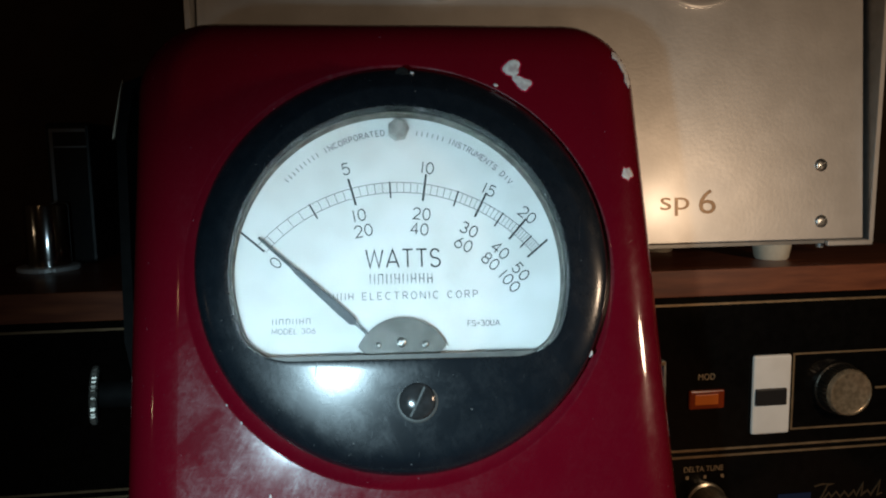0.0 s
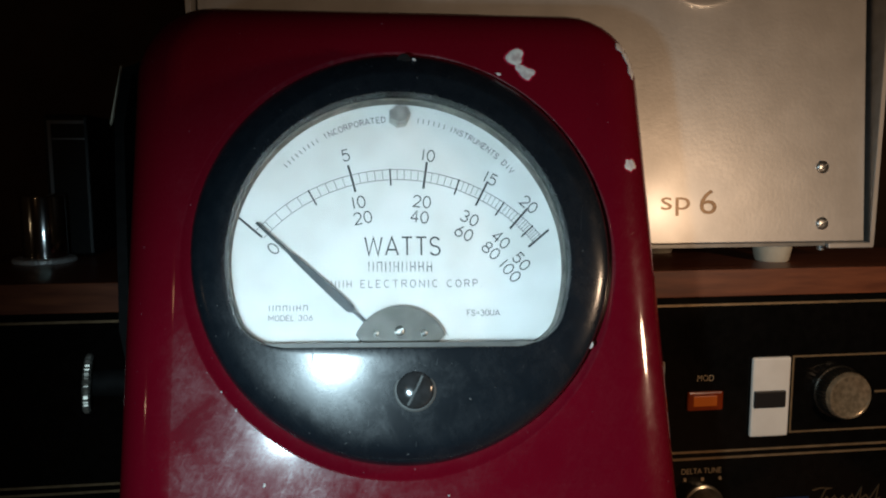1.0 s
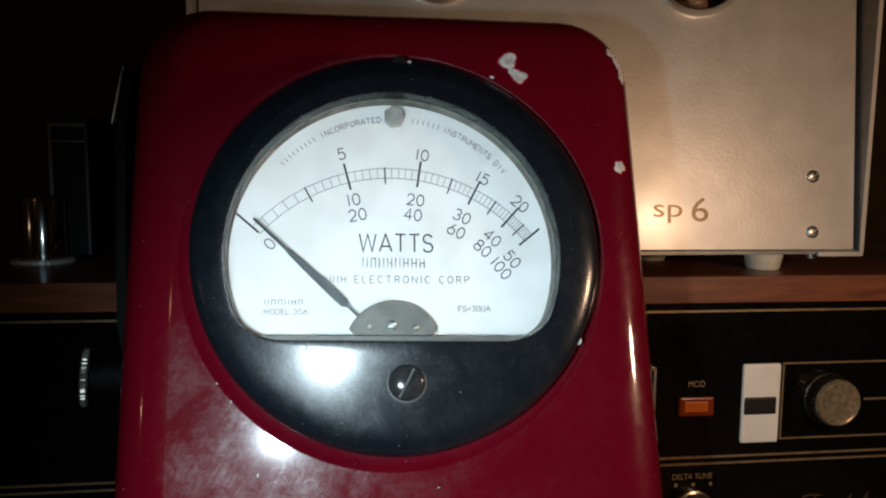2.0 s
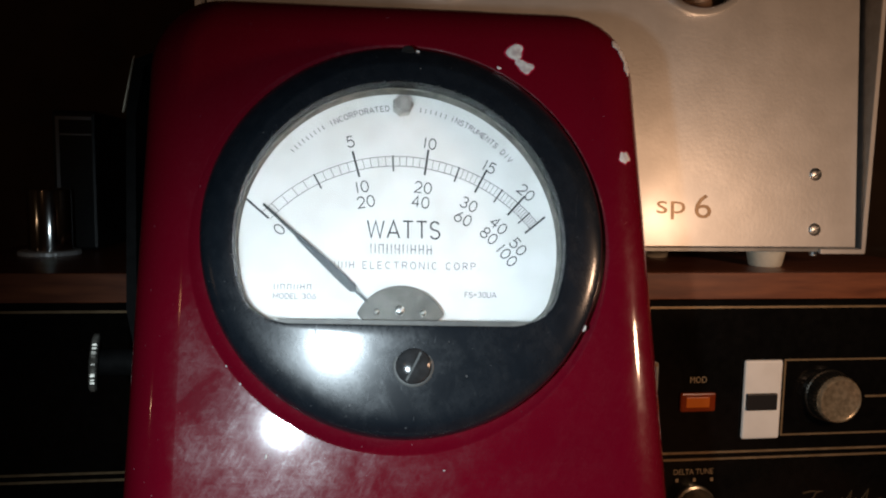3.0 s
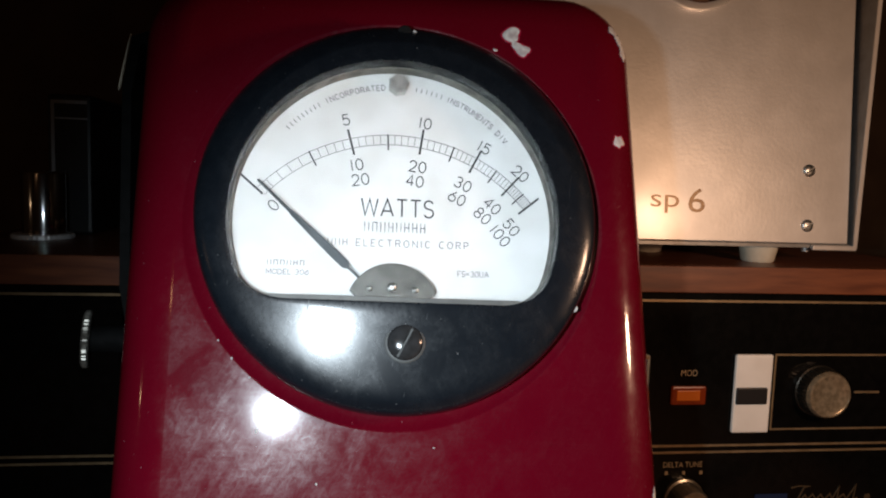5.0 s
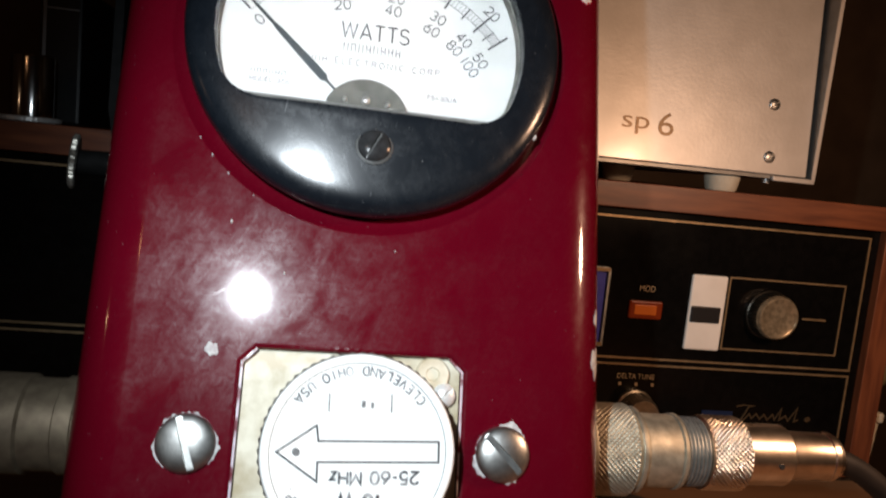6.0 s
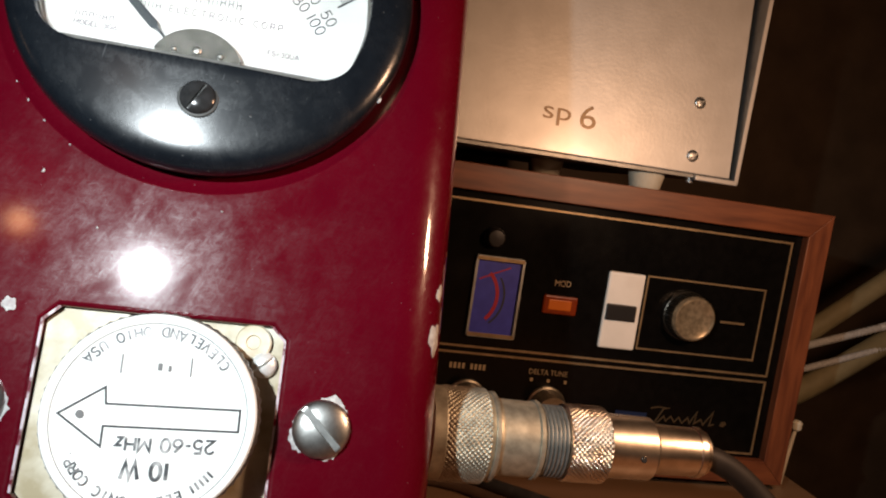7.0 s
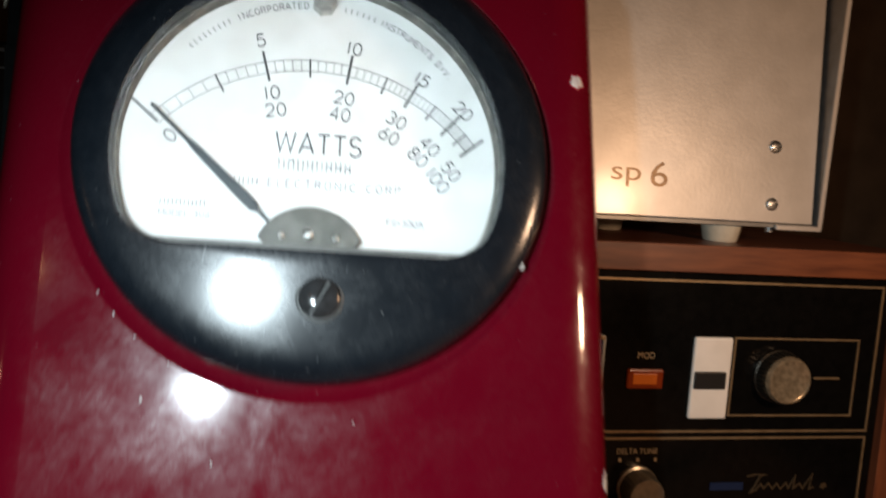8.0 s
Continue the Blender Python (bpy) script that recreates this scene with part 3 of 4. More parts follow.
def wattmeter_dial():
    n = 160
    ang = [2 * math.pi * i / n for i in range(n)]
    win = [window_radius(a) for a in ang]

    def ring(fn):
        return [(fn(i)[0] * math.cos(ang[i]), fn(i)[1], fn(i)[0] * math.sin(ang[i])) for i in range(n)]
    rings = [ring(lambda i: (win[i] + 0.4, DIAL_Y + 0.7)), ring(lambda i: (win[i] + 0.4, -5.5))]
    rings.append(ring(lambda i: (win[i] + 0.45, bezel_dome(win[i]) + 0.5)))
    rings.append(ring(lambda i: (win[i] + 0.6, bezel_dome(win[i]) + 0.14)))
    rings.append(ring(lambda i: (win[i] + 1.0, bezel_dome(win[i] + 1.0))))
    for k in range(1, 8):
        t = k / 8

        def fn(i, t=t):
            r = (win[i] + 1.0) * (1 - t) + 33.2 * t
            return r, bezel_dome(r)
        rings.append(ring(fn))
    e = bezel_dome(33.2)
    crisp = ((33.2, 0.0), (33.6, 0.06), (34.0, 0.26), (35.0, 0.85), (36.1, 1.55), (37.3, 2.4), (38.3, 3.2), (38.9, 3.9), (39.3, 4.5), (39.4, 5.0))
    soft = ((33.2, 0.0), (34.2, 0.18), (35.1, 0.38), (35.9, 0.62), (36.6, 0.9), (37.2, 1.25), (37.8, 1.75), (38.3, 2.4), (38.6, 3.2), (38.75, 4.4))

    def shoulder(i, k):
        t = min(max((math.sin(ang[i]) + 0.15) / 0.7, 0.0), 1.0)
        return soft[k][0] * (1 - t) + crisp[k][0] * t, e + soft[k][1] * (1 - t) + crisp[k][1] * t
    for k in range(len(crisp)):
        rings.append(ring(lambda i, k=k: shoulder(i, k)))
    for r, d in ((0.25, 0.7), (0.6, 1.0), (0.7, 1.3)):
        rings.append(ring(lambda i, r=r, d=d: (shoulder(i, 9)[0] - r, shoulder(i, 9)[1] + d)))
    rings.append(ring(lambda i: (shoulder(i, 9)[0] - 0.7, 1.25)))
    part("bezel", loft(rings, False, False), BAKELITE, METER, "black bakelite, scratched and glossy", smooth=50)
    # the small set screw let into the top of the rim
    slotted("rim_screw", 0.6, 37.3, e + 2.6, 1.4, 0.5, DARKSTEEL, METER, 15, label="dark set screw in the rim")
    # a glint next to the screw, made as a small pale plate
    part("rim_glint", plate(blob(2.5, 37.3, 0.42, 21, 0.5), e + 2.15, e + 2.9), CHIP, METER, "pale spot painted as a glint on the rim")
    outline = [((w + 0.5) * math.cos(a), (w + 0.5) * math.sin(a)) for w, a in zip(win, ang)]
    dial = part("dial", plate(outline, DIAL_Y, DIAL_Y + 1.2), DIAL, METER, "white dial card printed with a watt scale")
    inner = [((w + 0.38) * math.cos(a), (w + 0.38) * math.sin(a)) for w, a in zip(win, ang)]
    shade = [((w + 0.1) * math.cos(a), (w + 0.1) * math.sin(a)) for w, a in zip(win, ang)]
    part("gasket", plate(inner, -5.2, DIAL_Y - 0.2, hole=shade), FELT, METER, "grey-beige gasket round the glass")

    c, t = math.cos(radians(TURN)), math.sin(radians(TURN))
    low = [(x, z) for x, z in inner if (x - TURN_AT[0]) * t + (z - TURN_AT[1]) * c + TURN_AT[1] < -16.4]
    part("window_sill", plate(low, -7.8, DIAL_Y - 0.25), SILL, METER, "dull grey lower edge of the window", smooth=40)

    # the scale
    cx, cz = -1.0, -18.8
    y = DIAL_Y - 0.1

    def polar(deg, r):
        return (cx + r * math.sin(radians(deg)), cz + r * math.cos(radians(deg)))
    for r in (35.0, 33.0):
        part("scale_arc", ribbon([polar(a, r) for a in np.linspace(-49.3, 51.0, 60)], 0.12, y, 0.08), INK_GREY, dial)
    majors = [(-49.3, "0"), (-15.1, "5"), (8.4, "10"), (27.6, "15"), (42.0, "20"), (51.0, "")]
    for a, _ in majors:
        part("tick", ribbon([polar(a, 33.3 if a == -49.3 else 31.6), polar(a, 39.3 if a == -49.3 else 37.0)], 0.42, y, 0.08), INK, dial)
    steps = [-49.3, -29.0, -15.1, -2.8, 8.4, 19.3, 27.6, 35.2, 42.0, 46.8, 51.0]
    for a in steps[1::2]:
        part("tick", ribbon([polar(a, 31.9), polar(a, 35.2)], 0.3, y, 0.08), INK, dial)
    fine = bmesh.new()
    for (a, b), k in zip(zip(steps, steps[1:]), (5,) * 10):
        for i in range(1, k):
            q = a + (b - a) * i / k
            ribbon([polar(q, 33.0), polar(q, 35.0)], 0.12, y, 0.08, bm=fine)
    tagged(part("fine_ticks", fine, INK_GREY, dial), kind="stuff")
    for body, x, z, turn in (("5", -11.1, 18.9, 14), ("10", 4.7, 19.1, -8), ("15", 16.7, 14.6, -27), ("20", 24.1, 9.5, -42),
                             ("10", -8.7, 9.7, 10), ("20", -7.9, 6.7, 10), ("20", 3.3, 9.9, -6), ("40", 2.8, 6.9, -6),
                             ("30", 12.4, 6.7, -26), ("60", 11.2, 3.8, -26), ("40", 18.3, 2.5, -42), ("80", 16.3, 0.4, -42),
                             ("50", 22.1, -1.7, -50), ("100", 19.8, -3.5, -50), ("0", -24.2, 0.8, 48)):
        engraved("numeral", body, x, z, y, 2.2, 0, 0.22, INK, dial, turn)
    engraved("lettering", "WATTS", -0.5, 1.25, y, 3.4, 14.0, 0.32, INK, dial)
    part("printed_name", strokes(-6.8, 5.6, -3.6, -1.7, y, 8, 0.17, 0.42), INK_FADED, dial)
    part("printed_name", strokes(-15.1, -9.4, -6.5, -5.2, y, 4, 0.15, 0.4, seed=2), INK_GREY, dial)
    engraved("lettering", "ELECTRONIC CORP.", 3.0, -5.85, y, 1.35, 22.6, 0.145, INK_GREY, dial, gap=0.5)
    part("printed_name", strokes(-24.7, -17.4, -10.7, -9.7, y, 6, 0.14, 0.4, seed=3), INK_GREY, dial)
    engraved("lettering", "MODEL 306", -20.9, -12.0, y, 0.95, 7.8, 0.12, INK_GREY, dial)
    engraved("lettering", "FS=30UA", 14.4, -11.4, y, 1.05, 6.1, 0.13, INK_GREY, dial)
    part("printed_name", arc_bars(-0.8, -2.0, 28.4, -49, -33.5, 9, 0.95, 0.16, y), INK_GREY, dial)
    arc_words("INCORPORATED", -0.8, -2.0, 28.4, -29.8, -6.2, 1.1, 0.15, y, INK_GREY, dial)
    part("printed_name", arc_bars(-0.8, -2.0, 28.4, 7.4, 18, 6, 0.95, 0.16, y), INK_GREY, dial)
    arc_words("INSTRUMENTS DIV.", -0.8, -2.0, 28.4, 21, 52, 1.1, 0.15, y, INK_GREY, dial)

    # pointer and hub
    a = -47.4
    p = Vector(polar(a, 0))
    d = Vector((math.sin(radians(a)), math.cos(radians(a))))
    q = Vector((-d.y, d.x))
    wide = [(8.0, 0.2), (11.4, 0.22), (12.2, 0.8), (15, 0.85), (20.0, 0.72), (26.0, 0.5), (27.2, 0.3), (35.5, 0.24)]
    outline = [p + d * r + q * w for r, w in wide] + [p + d * r - q * w for r, w in reversed(wide)]
    needle = part("needle", plate([(v.x, v.y) for v in outline], DIAL_Y - 1.8, DIAL_Y - 1.5), NEEDLE, METER, "dark grey pointer resting near zero")
    fan = [(polar(t, 8.8)) for t in np.linspace(-66, 66, 28)] + [(5.4, -17.2), (-7.2, -17.2)]
    hub = part("hub_cover", plate(fan, DIAL_Y - 2.4, DIAL_Y - 0.7), HUB, METER, "grey arched cover over the pointer's pivot")
    for x, z, r in ((-1.2, -14.6, 0.9), (3.2, -15.0, 0.6), (-5.4, -15.0, 0.5)):
        slotted("pivot_screw", x, z, DIAL_Y - 2.4, r, 0.7, STEEL, hub, 30)
    pane = part("glass", plate([((w + 0.55) * math.cos(t), (w + 0.55) * math.sin(t)) for w, t in zip(win, ang)], -6.4, -5.4), GLASS, METER, "clear glass over the dial")
    pane.visible_shadow = False
    part("dial_screw", turned([(DIAL_Y, 2.1), (-4.2, 2.1), (-4.8, 1.75), (-4.85, 0.3)], centre=(-0.6, 0, 26.3), n=7), LIGHTHEAD, METER, "grey faceted screw head", smooth=20)
    there, back = Matrix.Translation((TURN_AT[0] * MM, 0, TURN_AT[1] * MM)), Matrix.Translation((-TURN_AT[0] * MM, 0, -TURN_AT[1] * MM))
    turn, turned_card = there @ pose(0, 0, 0, 0, TURN, 0) @ back, there @ pose(0, 0, 0, 0, 0.9, 0) @ back
    for ob in (needle, hub):
        ob.matrix_basis = turn @ ob.matrix_basis
    for ob in dial.children:
        ob.matrix_basis = turned_card @ ob.matrix_basis
    part("screw_recess", turned([(bezel_dome(25.7) - 0.05, 3.7), (bezel_dome(25.7) - 0.2, 3.5), (bezel_dome(25.7) - 0.2, 3.2), (bezel_dome(25.7) + 0.4, 3.0)], centre=(0.3, 0, -25.7), n=40), RIM, METER, smooth=True)
    slotted("zero_screw", 0.3, -25.7, bezel_dome(25.7) - 0.1, 3.2, 1.6, ZEROBLACK, METER, 62, label="black slotted zero-adjust screw", w=0.07, floor=0.45)
    part("screw_slot", ribbon([(-1.05, -28.2), (1.6, -23.3)], 0.4, bezel_dome(25.7) - 0.9, 0.3), RIM, METER, "lighter grey strip along the slot")


def wattmeter_element():
    cx, cz = 1.2, -83.2
    plate_ob = part("socket_plate", plate(rounded(-21.2, 21.2, -100.4, -65.6, 2.4, 1), 2.2, 3.4), CREAM, METER, "yellowed cream metal plate")

    def knurl(a, along):
        return 0.16 * math.sin(a * 60) if -9.0 < along < -1.0 else 0.0
    side = [(2.2, 17.2), (-0.5, 17.2), (-1.2, 17.7), (-8.4, 17.7), (-9.2, 17.5), (-9.4, 17.0)]
    el = part("plug_in_element", turned(side, centre=(cx, 0, cz), n=240, ripple=knurl, cap=False), KNURL, METER, "white-faced round measuring element with dark knurled edge", smooth=30)
    top = [(-9.2, 17.3), (-9.9, 17.3), (-10.3, 17.0), (-10.4, 16.2), (-10.1, 15.6), (-10.0, 15.3)]
    part("face", turned(top, centre=(cx, 0, cz), n=120), LABEL, el, "white printed face", smooth=30)
    y = -10.12
    t = 1.6

    def rot(x, z):
        c, s = math.cos(radians(t)), math.sin(radians(t))
        return (cx + x * c - z * s, cz + x * s + z * c)
    arrow = [(-14.4, 0), (-7.6, 4.6), (-7.2, 1.9), (14.4, 1.9), (14.4, -1.7), (-7.2, -1.7), (-7.2, -5.0)]
    part("arrow_outline", ribbon([rot(*p) for p in arrow], 0.34, y, 0.1, closed=True), INK, el)
    part("arrow_dot", plate(blob(*rot(-11.0, 0), 0.7, 3, rough=0.1), y, y + 0.1), INK_GREY, el)
    engraved("lettering", "25-60 MHz", *rot(3.0, -4.4), y, 2.1, 15.6, 0.42, INK_FADED, el, 180 + t)
    engraved("lettering", "10 W", *rot(0.2, -8.6), y, 2.7, 7.4, 0.62, INK_FADED, el, 180 + t)
    part("printed_name", arc_bars(cx, cz, 13.8, 128, 143, 5, 1.4, 0.4, y), INK_FADED, el)
    arc_words("ELECTRONIC", cx, cz, 13.8, 153, 208, 1.5, 0.3, y, INK_FADED, el)
    arc_words("CORP.", cx, cz, 13.8, 219, 240, 1.5, 0.3, y, INK_FADED, el)
    part("rim_line", ribbon([(cx + 15.75 * math.cos(a), cz + 15.75 * math.sin(a)) for a in np.linspace(0, 2 * math.pi, 73)[:-1]], 0.28, y - 0.05, 0.1, closed=True), INK_GREY, el)
    word = "CLEVELAND OHIO USA"
    for i, ch in enumerate(word):
        if ch != " ":
            a = 50 - 100 * i / (len(word) - 1)
            p = rot(14.3 * math.sin(radians(a)), 14.3 * math.cos(radians(a)))
            engraved("lettering", ch, *p, y, 1.55, 0, 0.3, INK_FADED, el, 180 - a + t)
    part("serial_mark", plate([rot(*q) for q in ((0.2, 9.0), (0.9, 9.0), (0.9, 7.8), (0.2, 7.8))], y, y + 0.1), INK_GREY, el)
    part("serial_mark", plate([rot(*q) for q in ((1.9, 8.7), (2.4, 8.7), (2.4, 7.7), (1.9, 7.7))], y, y + 0.1), INK_GREY, el)
    part("serial_line", ribbon([rot(-5.6, 10.2), rot(-5.6, 7.0)], 0.25, y, 0.1), INK_GREY, el)
    part("serial_line", ribbon([rot(5.6, 10.2), rot(5.6, 7.0)], 0.25, y, 0.1), INK_GREY, el)
    slotted("catch", 18.0, -72.6, 2.2, 2.5, 2.6, SATIN, METER, 40, label="pale steel catch screw beside the element")
    part("catch_washer", turned([(2.2, 3.4), (1.2, 3.4), (0.9, 3.1), (0.9, 1.4), (1.4, 1.2)], centre=(15.6, 0, -68.6), n=32), CREAM, METER, smooth=True)
    for x, turn, seed in ((-30.0, -72, 5), (30.0, -45, 8)):
        rim = part("paint_chip", plate(blob(x, -83.4, 5.55, seed, rough=0.13, n=64, jag=0.05), -0.14, 0.1), CHIP, METER, "bare primer where paint has flaked")
        slotted("panel_screw", x, -83.4, -0.1, 5.4, 2.6, STEEL, METER, turn, label="large slotted steel screw")


def chip(x, z, r, seed, squash=1.0, rough=0.3, torn=False):
    if torn:
        pts = [(px, pz) for px, pz in blob(x, z, r * 1.2, seed, squash, 24, rough * 0.8)]
        rim = bmesh.new()
        c = rim.verts.new((x, case_surface(x, z) - 0.08, z))
        ring = [rim.verts.new((px, case_surface(px, pz) - 0.04, pz)) for px, pz in pts]
        foot = [rim.verts.new((px, case_surface(px, pz) + 0.1, pz)) for px, pz in pts]
        for i in range(24):
            j = (i + 1) % 24
            rim.faces.new((c, ring[i], ring[j]))
            rim.faces.new((ring[i], foot[i], foot[j], ring[j]))
        part("torn_paint", rim, TORN, METER, "brighter red paint torn round a chip", smooth=60)
    bm = bmesh.new()
    pts = blob(x, z, r, seed, squash, 20, rough)
    c = bm.verts.new((x, case_surface(x, z) - 0.22, z))
    inner = [bm.verts.new(((p[0] + x) / 2, case_surface((p[0] + x) / 2, (p[1] + z) / 2) - 0.2, (p[1] + z) / 2)) for p in pts]
    outer = [bm.verts.new((p[0], case_surface(*p) - 0.12, p[1])) for p in pts]
    low = [bm.verts.new((p[0], case_surface(*p) + 0.1, p[1])) for p in pts]
    for i in range(20):
        j = (i + 1) % 20
        bm.faces.new((c, inner[i], inner[j]))
        bm.faces.new((inner[i], outer[i], outer[j], inner[j]))
        bm.faces.new((outer[i], low[i], low[j], outer[j]))
    part("paint_chip", bm, CHIP, METER, smooth=60)


def wattmeter_wear():
    for row in ((23.8, 40.8, 2.1, 1, 0.7), (25.8, 37.5, 1.6, 2, 1.0), (46.8, 17.9, 1.25, 4, 1.1),
                (-27.2, -66.0, 1.05, 6, 1.35), (51.0, -54.9, 0.7, 8, 2.2), (50.6, -64.3, 1.2, 9, 2.6),
                (-31.0, -27.9, 0.19, 14, 1.2), (-33.6, -24.6, 0.17, 15, 1.0), (-27.6, -31.4, 0.22, 16, 0.8), (-22.4, -35.4, 0.16, 17, 0.8),
                (20.2, 37.0, 0.55, 18, 0.5), (6.5, -44.5, 0.2, 19, 0.7), (-26.0, -41.0, 0.18, 20, 2.4), (-15.0, -50.5, 0.2, 21, 1.0),
                (47.6, 44.6, 1.3, 10, 1.0), (49.0, 42.6, 1.2, 11, 1.3), (49.8, 39.8, 0.9, 12, 2.2)):
        chip(*row, torn=row[3] in (1, 2, 4))
    e = bezel_dome(36.0)
    part("paint_chip", turned([(e + 0.2, 0.85), (e - 0.05, 0.7), (e - 0.12, 0.3)], centre=(33.4, 2.6, -18.6), n=10), CHIP, METER)


def wattmeter_sides():
    # carrying strap on the side away from the plug
    prof = [(-52.9, 49), (-58.0, 53), (-62.4, 51), (-63.6, 38), (-62.6, 22), (-61.5, 5), (-60.5, -10), (-58.5, -18), (-56.0, -22), (-52.9, -20)]
    bm = bmesh.new()
    rings = []
    for i, (x, z) in enumerate(prof):
        rings.append([(x, 30, z), (x, 52, z), (x + 2.2, 52, z * 0.97), (x + 2.2, 30, z * 0.97)])
    part("strap", loft(rings, bm=bm), LEATHER, METER, "black leather carrying strap", smooth=50)
    part("strap_edge", plate([(-62.6, 51.6), (-63.2, 45), (-63.9, 37.8), (-64.3, 36.9), (-64.0, 40), (-63.2, 47)], 29.4, 30.2), FOOT, METER, "pale worn edge of the strap")
    stud = part("strap_stud", turned([(-52.8, 3.2), (-67.4, 3.0)], axis="x", centre=(-2.0, 40, -20.8), n=24), LEATHER, METER, smooth=40)
    part("knurled_nut", turned([(-66.6, 6.0), (-67.0, 6.5), (-67.9, 6.5), (-68.3, 6.0), (-68.4, 2)], axis="x", centre=(-2.0, 40, -20.8), n=120,
                               ripple=lambda a, x: 0.2 * math.sin(a * 36)), DULLNUT, stud, "knurled tarnished nut", smooth=40,
         m=Matrix.Translation((-0.069, 0.04, -0.0208)) @ pose(0, 0, 0, 0, 0, 13) @ Matrix.Translation((0.069, -0.04, 0.0208)))
    prof = [(-52.8, 11.5), (-58, 11.5), (-58.5, 11.0), (-62, 11.0), (-62.4, 10.4), (-69, 10.4), (-69.6, 11.2), (-78, 11.2), (-79, 10.4), (-92, 9.8)]
    # left socket, in a darker nickel colour than the right one
    part("socket", turned(prof, axis="x", centre=(0, 38, -83.2), n=64), DARKER_NICKEL, METER, "nickel-plated coaxial socket", smooth=30)
    prof = [(52.8, 11.5), (54.4, 11.5), (55.8, 10.2), (57.6, 10.0)]
    part("socket", turned(prof, axis="x", centre=(0, 35, -83.4), n=64), NICKEL, METER, "nickel-plated coaxial socket", smooth=30)


wattmeter_case()
wattmeter_dial()
wattmeter_element()
wattmeter_wear()
wattmeter_sides()


# ---- plug, adapter and cable ----
def diamond(n, pitch, x0, x1, depth=0.45):
    def fn(a, x):
        if not x0 <= x <= x1:
            return 0.0
        k = 2 * math.pi / pitch
        return depth * (abs(math.sin((a * n + k * x) / 2)) * abs(math.sin((a * n - k * x) / 2))) - depth / 2
    return fn


def plug():
    m = METER.matrix_basis.copy()
    c = (-2.6, 33, -83.6)
    ad = thing("coax_adapter", "worn nickel coaxial adapter screwed to the wattmeter's socket", "adapter", m)
    prof = [(57.7, 8.5), (57.8, 10.2), (58.6, 10.8)] + [(58.6 + 13.4 * i / 64, 11.0) for i in range(65)] + [(72.2, 10.7), (73.1, 10.2)]
    part("coupling_nut", turned(prof, axis="x", centre=c, n=336, ripple=diamond(54, 1.28, 61.6, 71.9, 0.6)), NICKEL, ad, "diamond-knurled nut", smooth=60)
    part("body", turned([(73.1, 10.3), (73.4, 10.6), (74.2, 10.6), (74.5, 9.6), (75.2, 9.4), (75.6, 9.1), (84.2, 9.0), (84.4, 9.4), (85.2, 9.4), (85.6, 8.9), (85.8, 7.4)], axis="x", centre=c, n=72), NICKEL, ad, smooth=30)
    prof = []
    for i in range(6):
        prof += [(85.8 + i, 8.0), (86.1 + i, 8.65), (86.35 + i, 8.65), (86.6 + i, 8.0)]
    part("thread", turned(prof, axis="x", centre=c, n=64), GREYRING, ad, "dull grey screw thread", smooth=30)
    pl = thing("coax_plug", "bright coaxial plug with knurled ring on a grey cable", "plug", m)
    prof = [(91.7, 7.8), (91.8, 8.8)] + [(92.0 + 10.2 * i / 50, 9.1) for i in range(51)] + [(102.4, 8.8), (102.6, 7.8)]
    part("coupling_ring", turned(prof, axis="x", centre=c, n=288, ripple=diamond(46, 1.25, 92.2, 102.0, 0.6)), BRIGHT, pl, "diamond-knurled ring", smooth=60)
    prof = [(102.6, 7.8), (114.5, 7.7), (115.0, 7.4), (115.3, 6.4), (115.8, 6.2), (126.8, 6.0), (127.0, 6.3), (128.4, 6.3), (128.8, 5.8), (129.8, 5.6), (130.4, 4.6), (131.0, 3.4)]
    part("barrel", turned(prof, axis="x", centre=c, n=64), BRIGHT, pl, "polished plated barrel", smooth=30)
    part("solder_hole", turned([(-7.8, 0.6), (-7.5, 0.75), (-7.5, 0.1)], axis="y", centre=(108.0, 33, -86.0), n=16), DARKSTEEL, pl)
    run = [(123.0, 33, -83.6), (131, 33.5, -85.0), (139, 34, -89.0), (148, 34, -97), (156, 32, -107), (166, 26, -117), (186, 16, -127.5), (212, 8, -137), (258, 0, -148.8)]
    part("cable", tube(run, 3.1, 16), CABLE, pl, "dark grey rubber cable", smooth=60)


plug()


# ---- the base-station radio ----
RY = 131.1  # its front plane


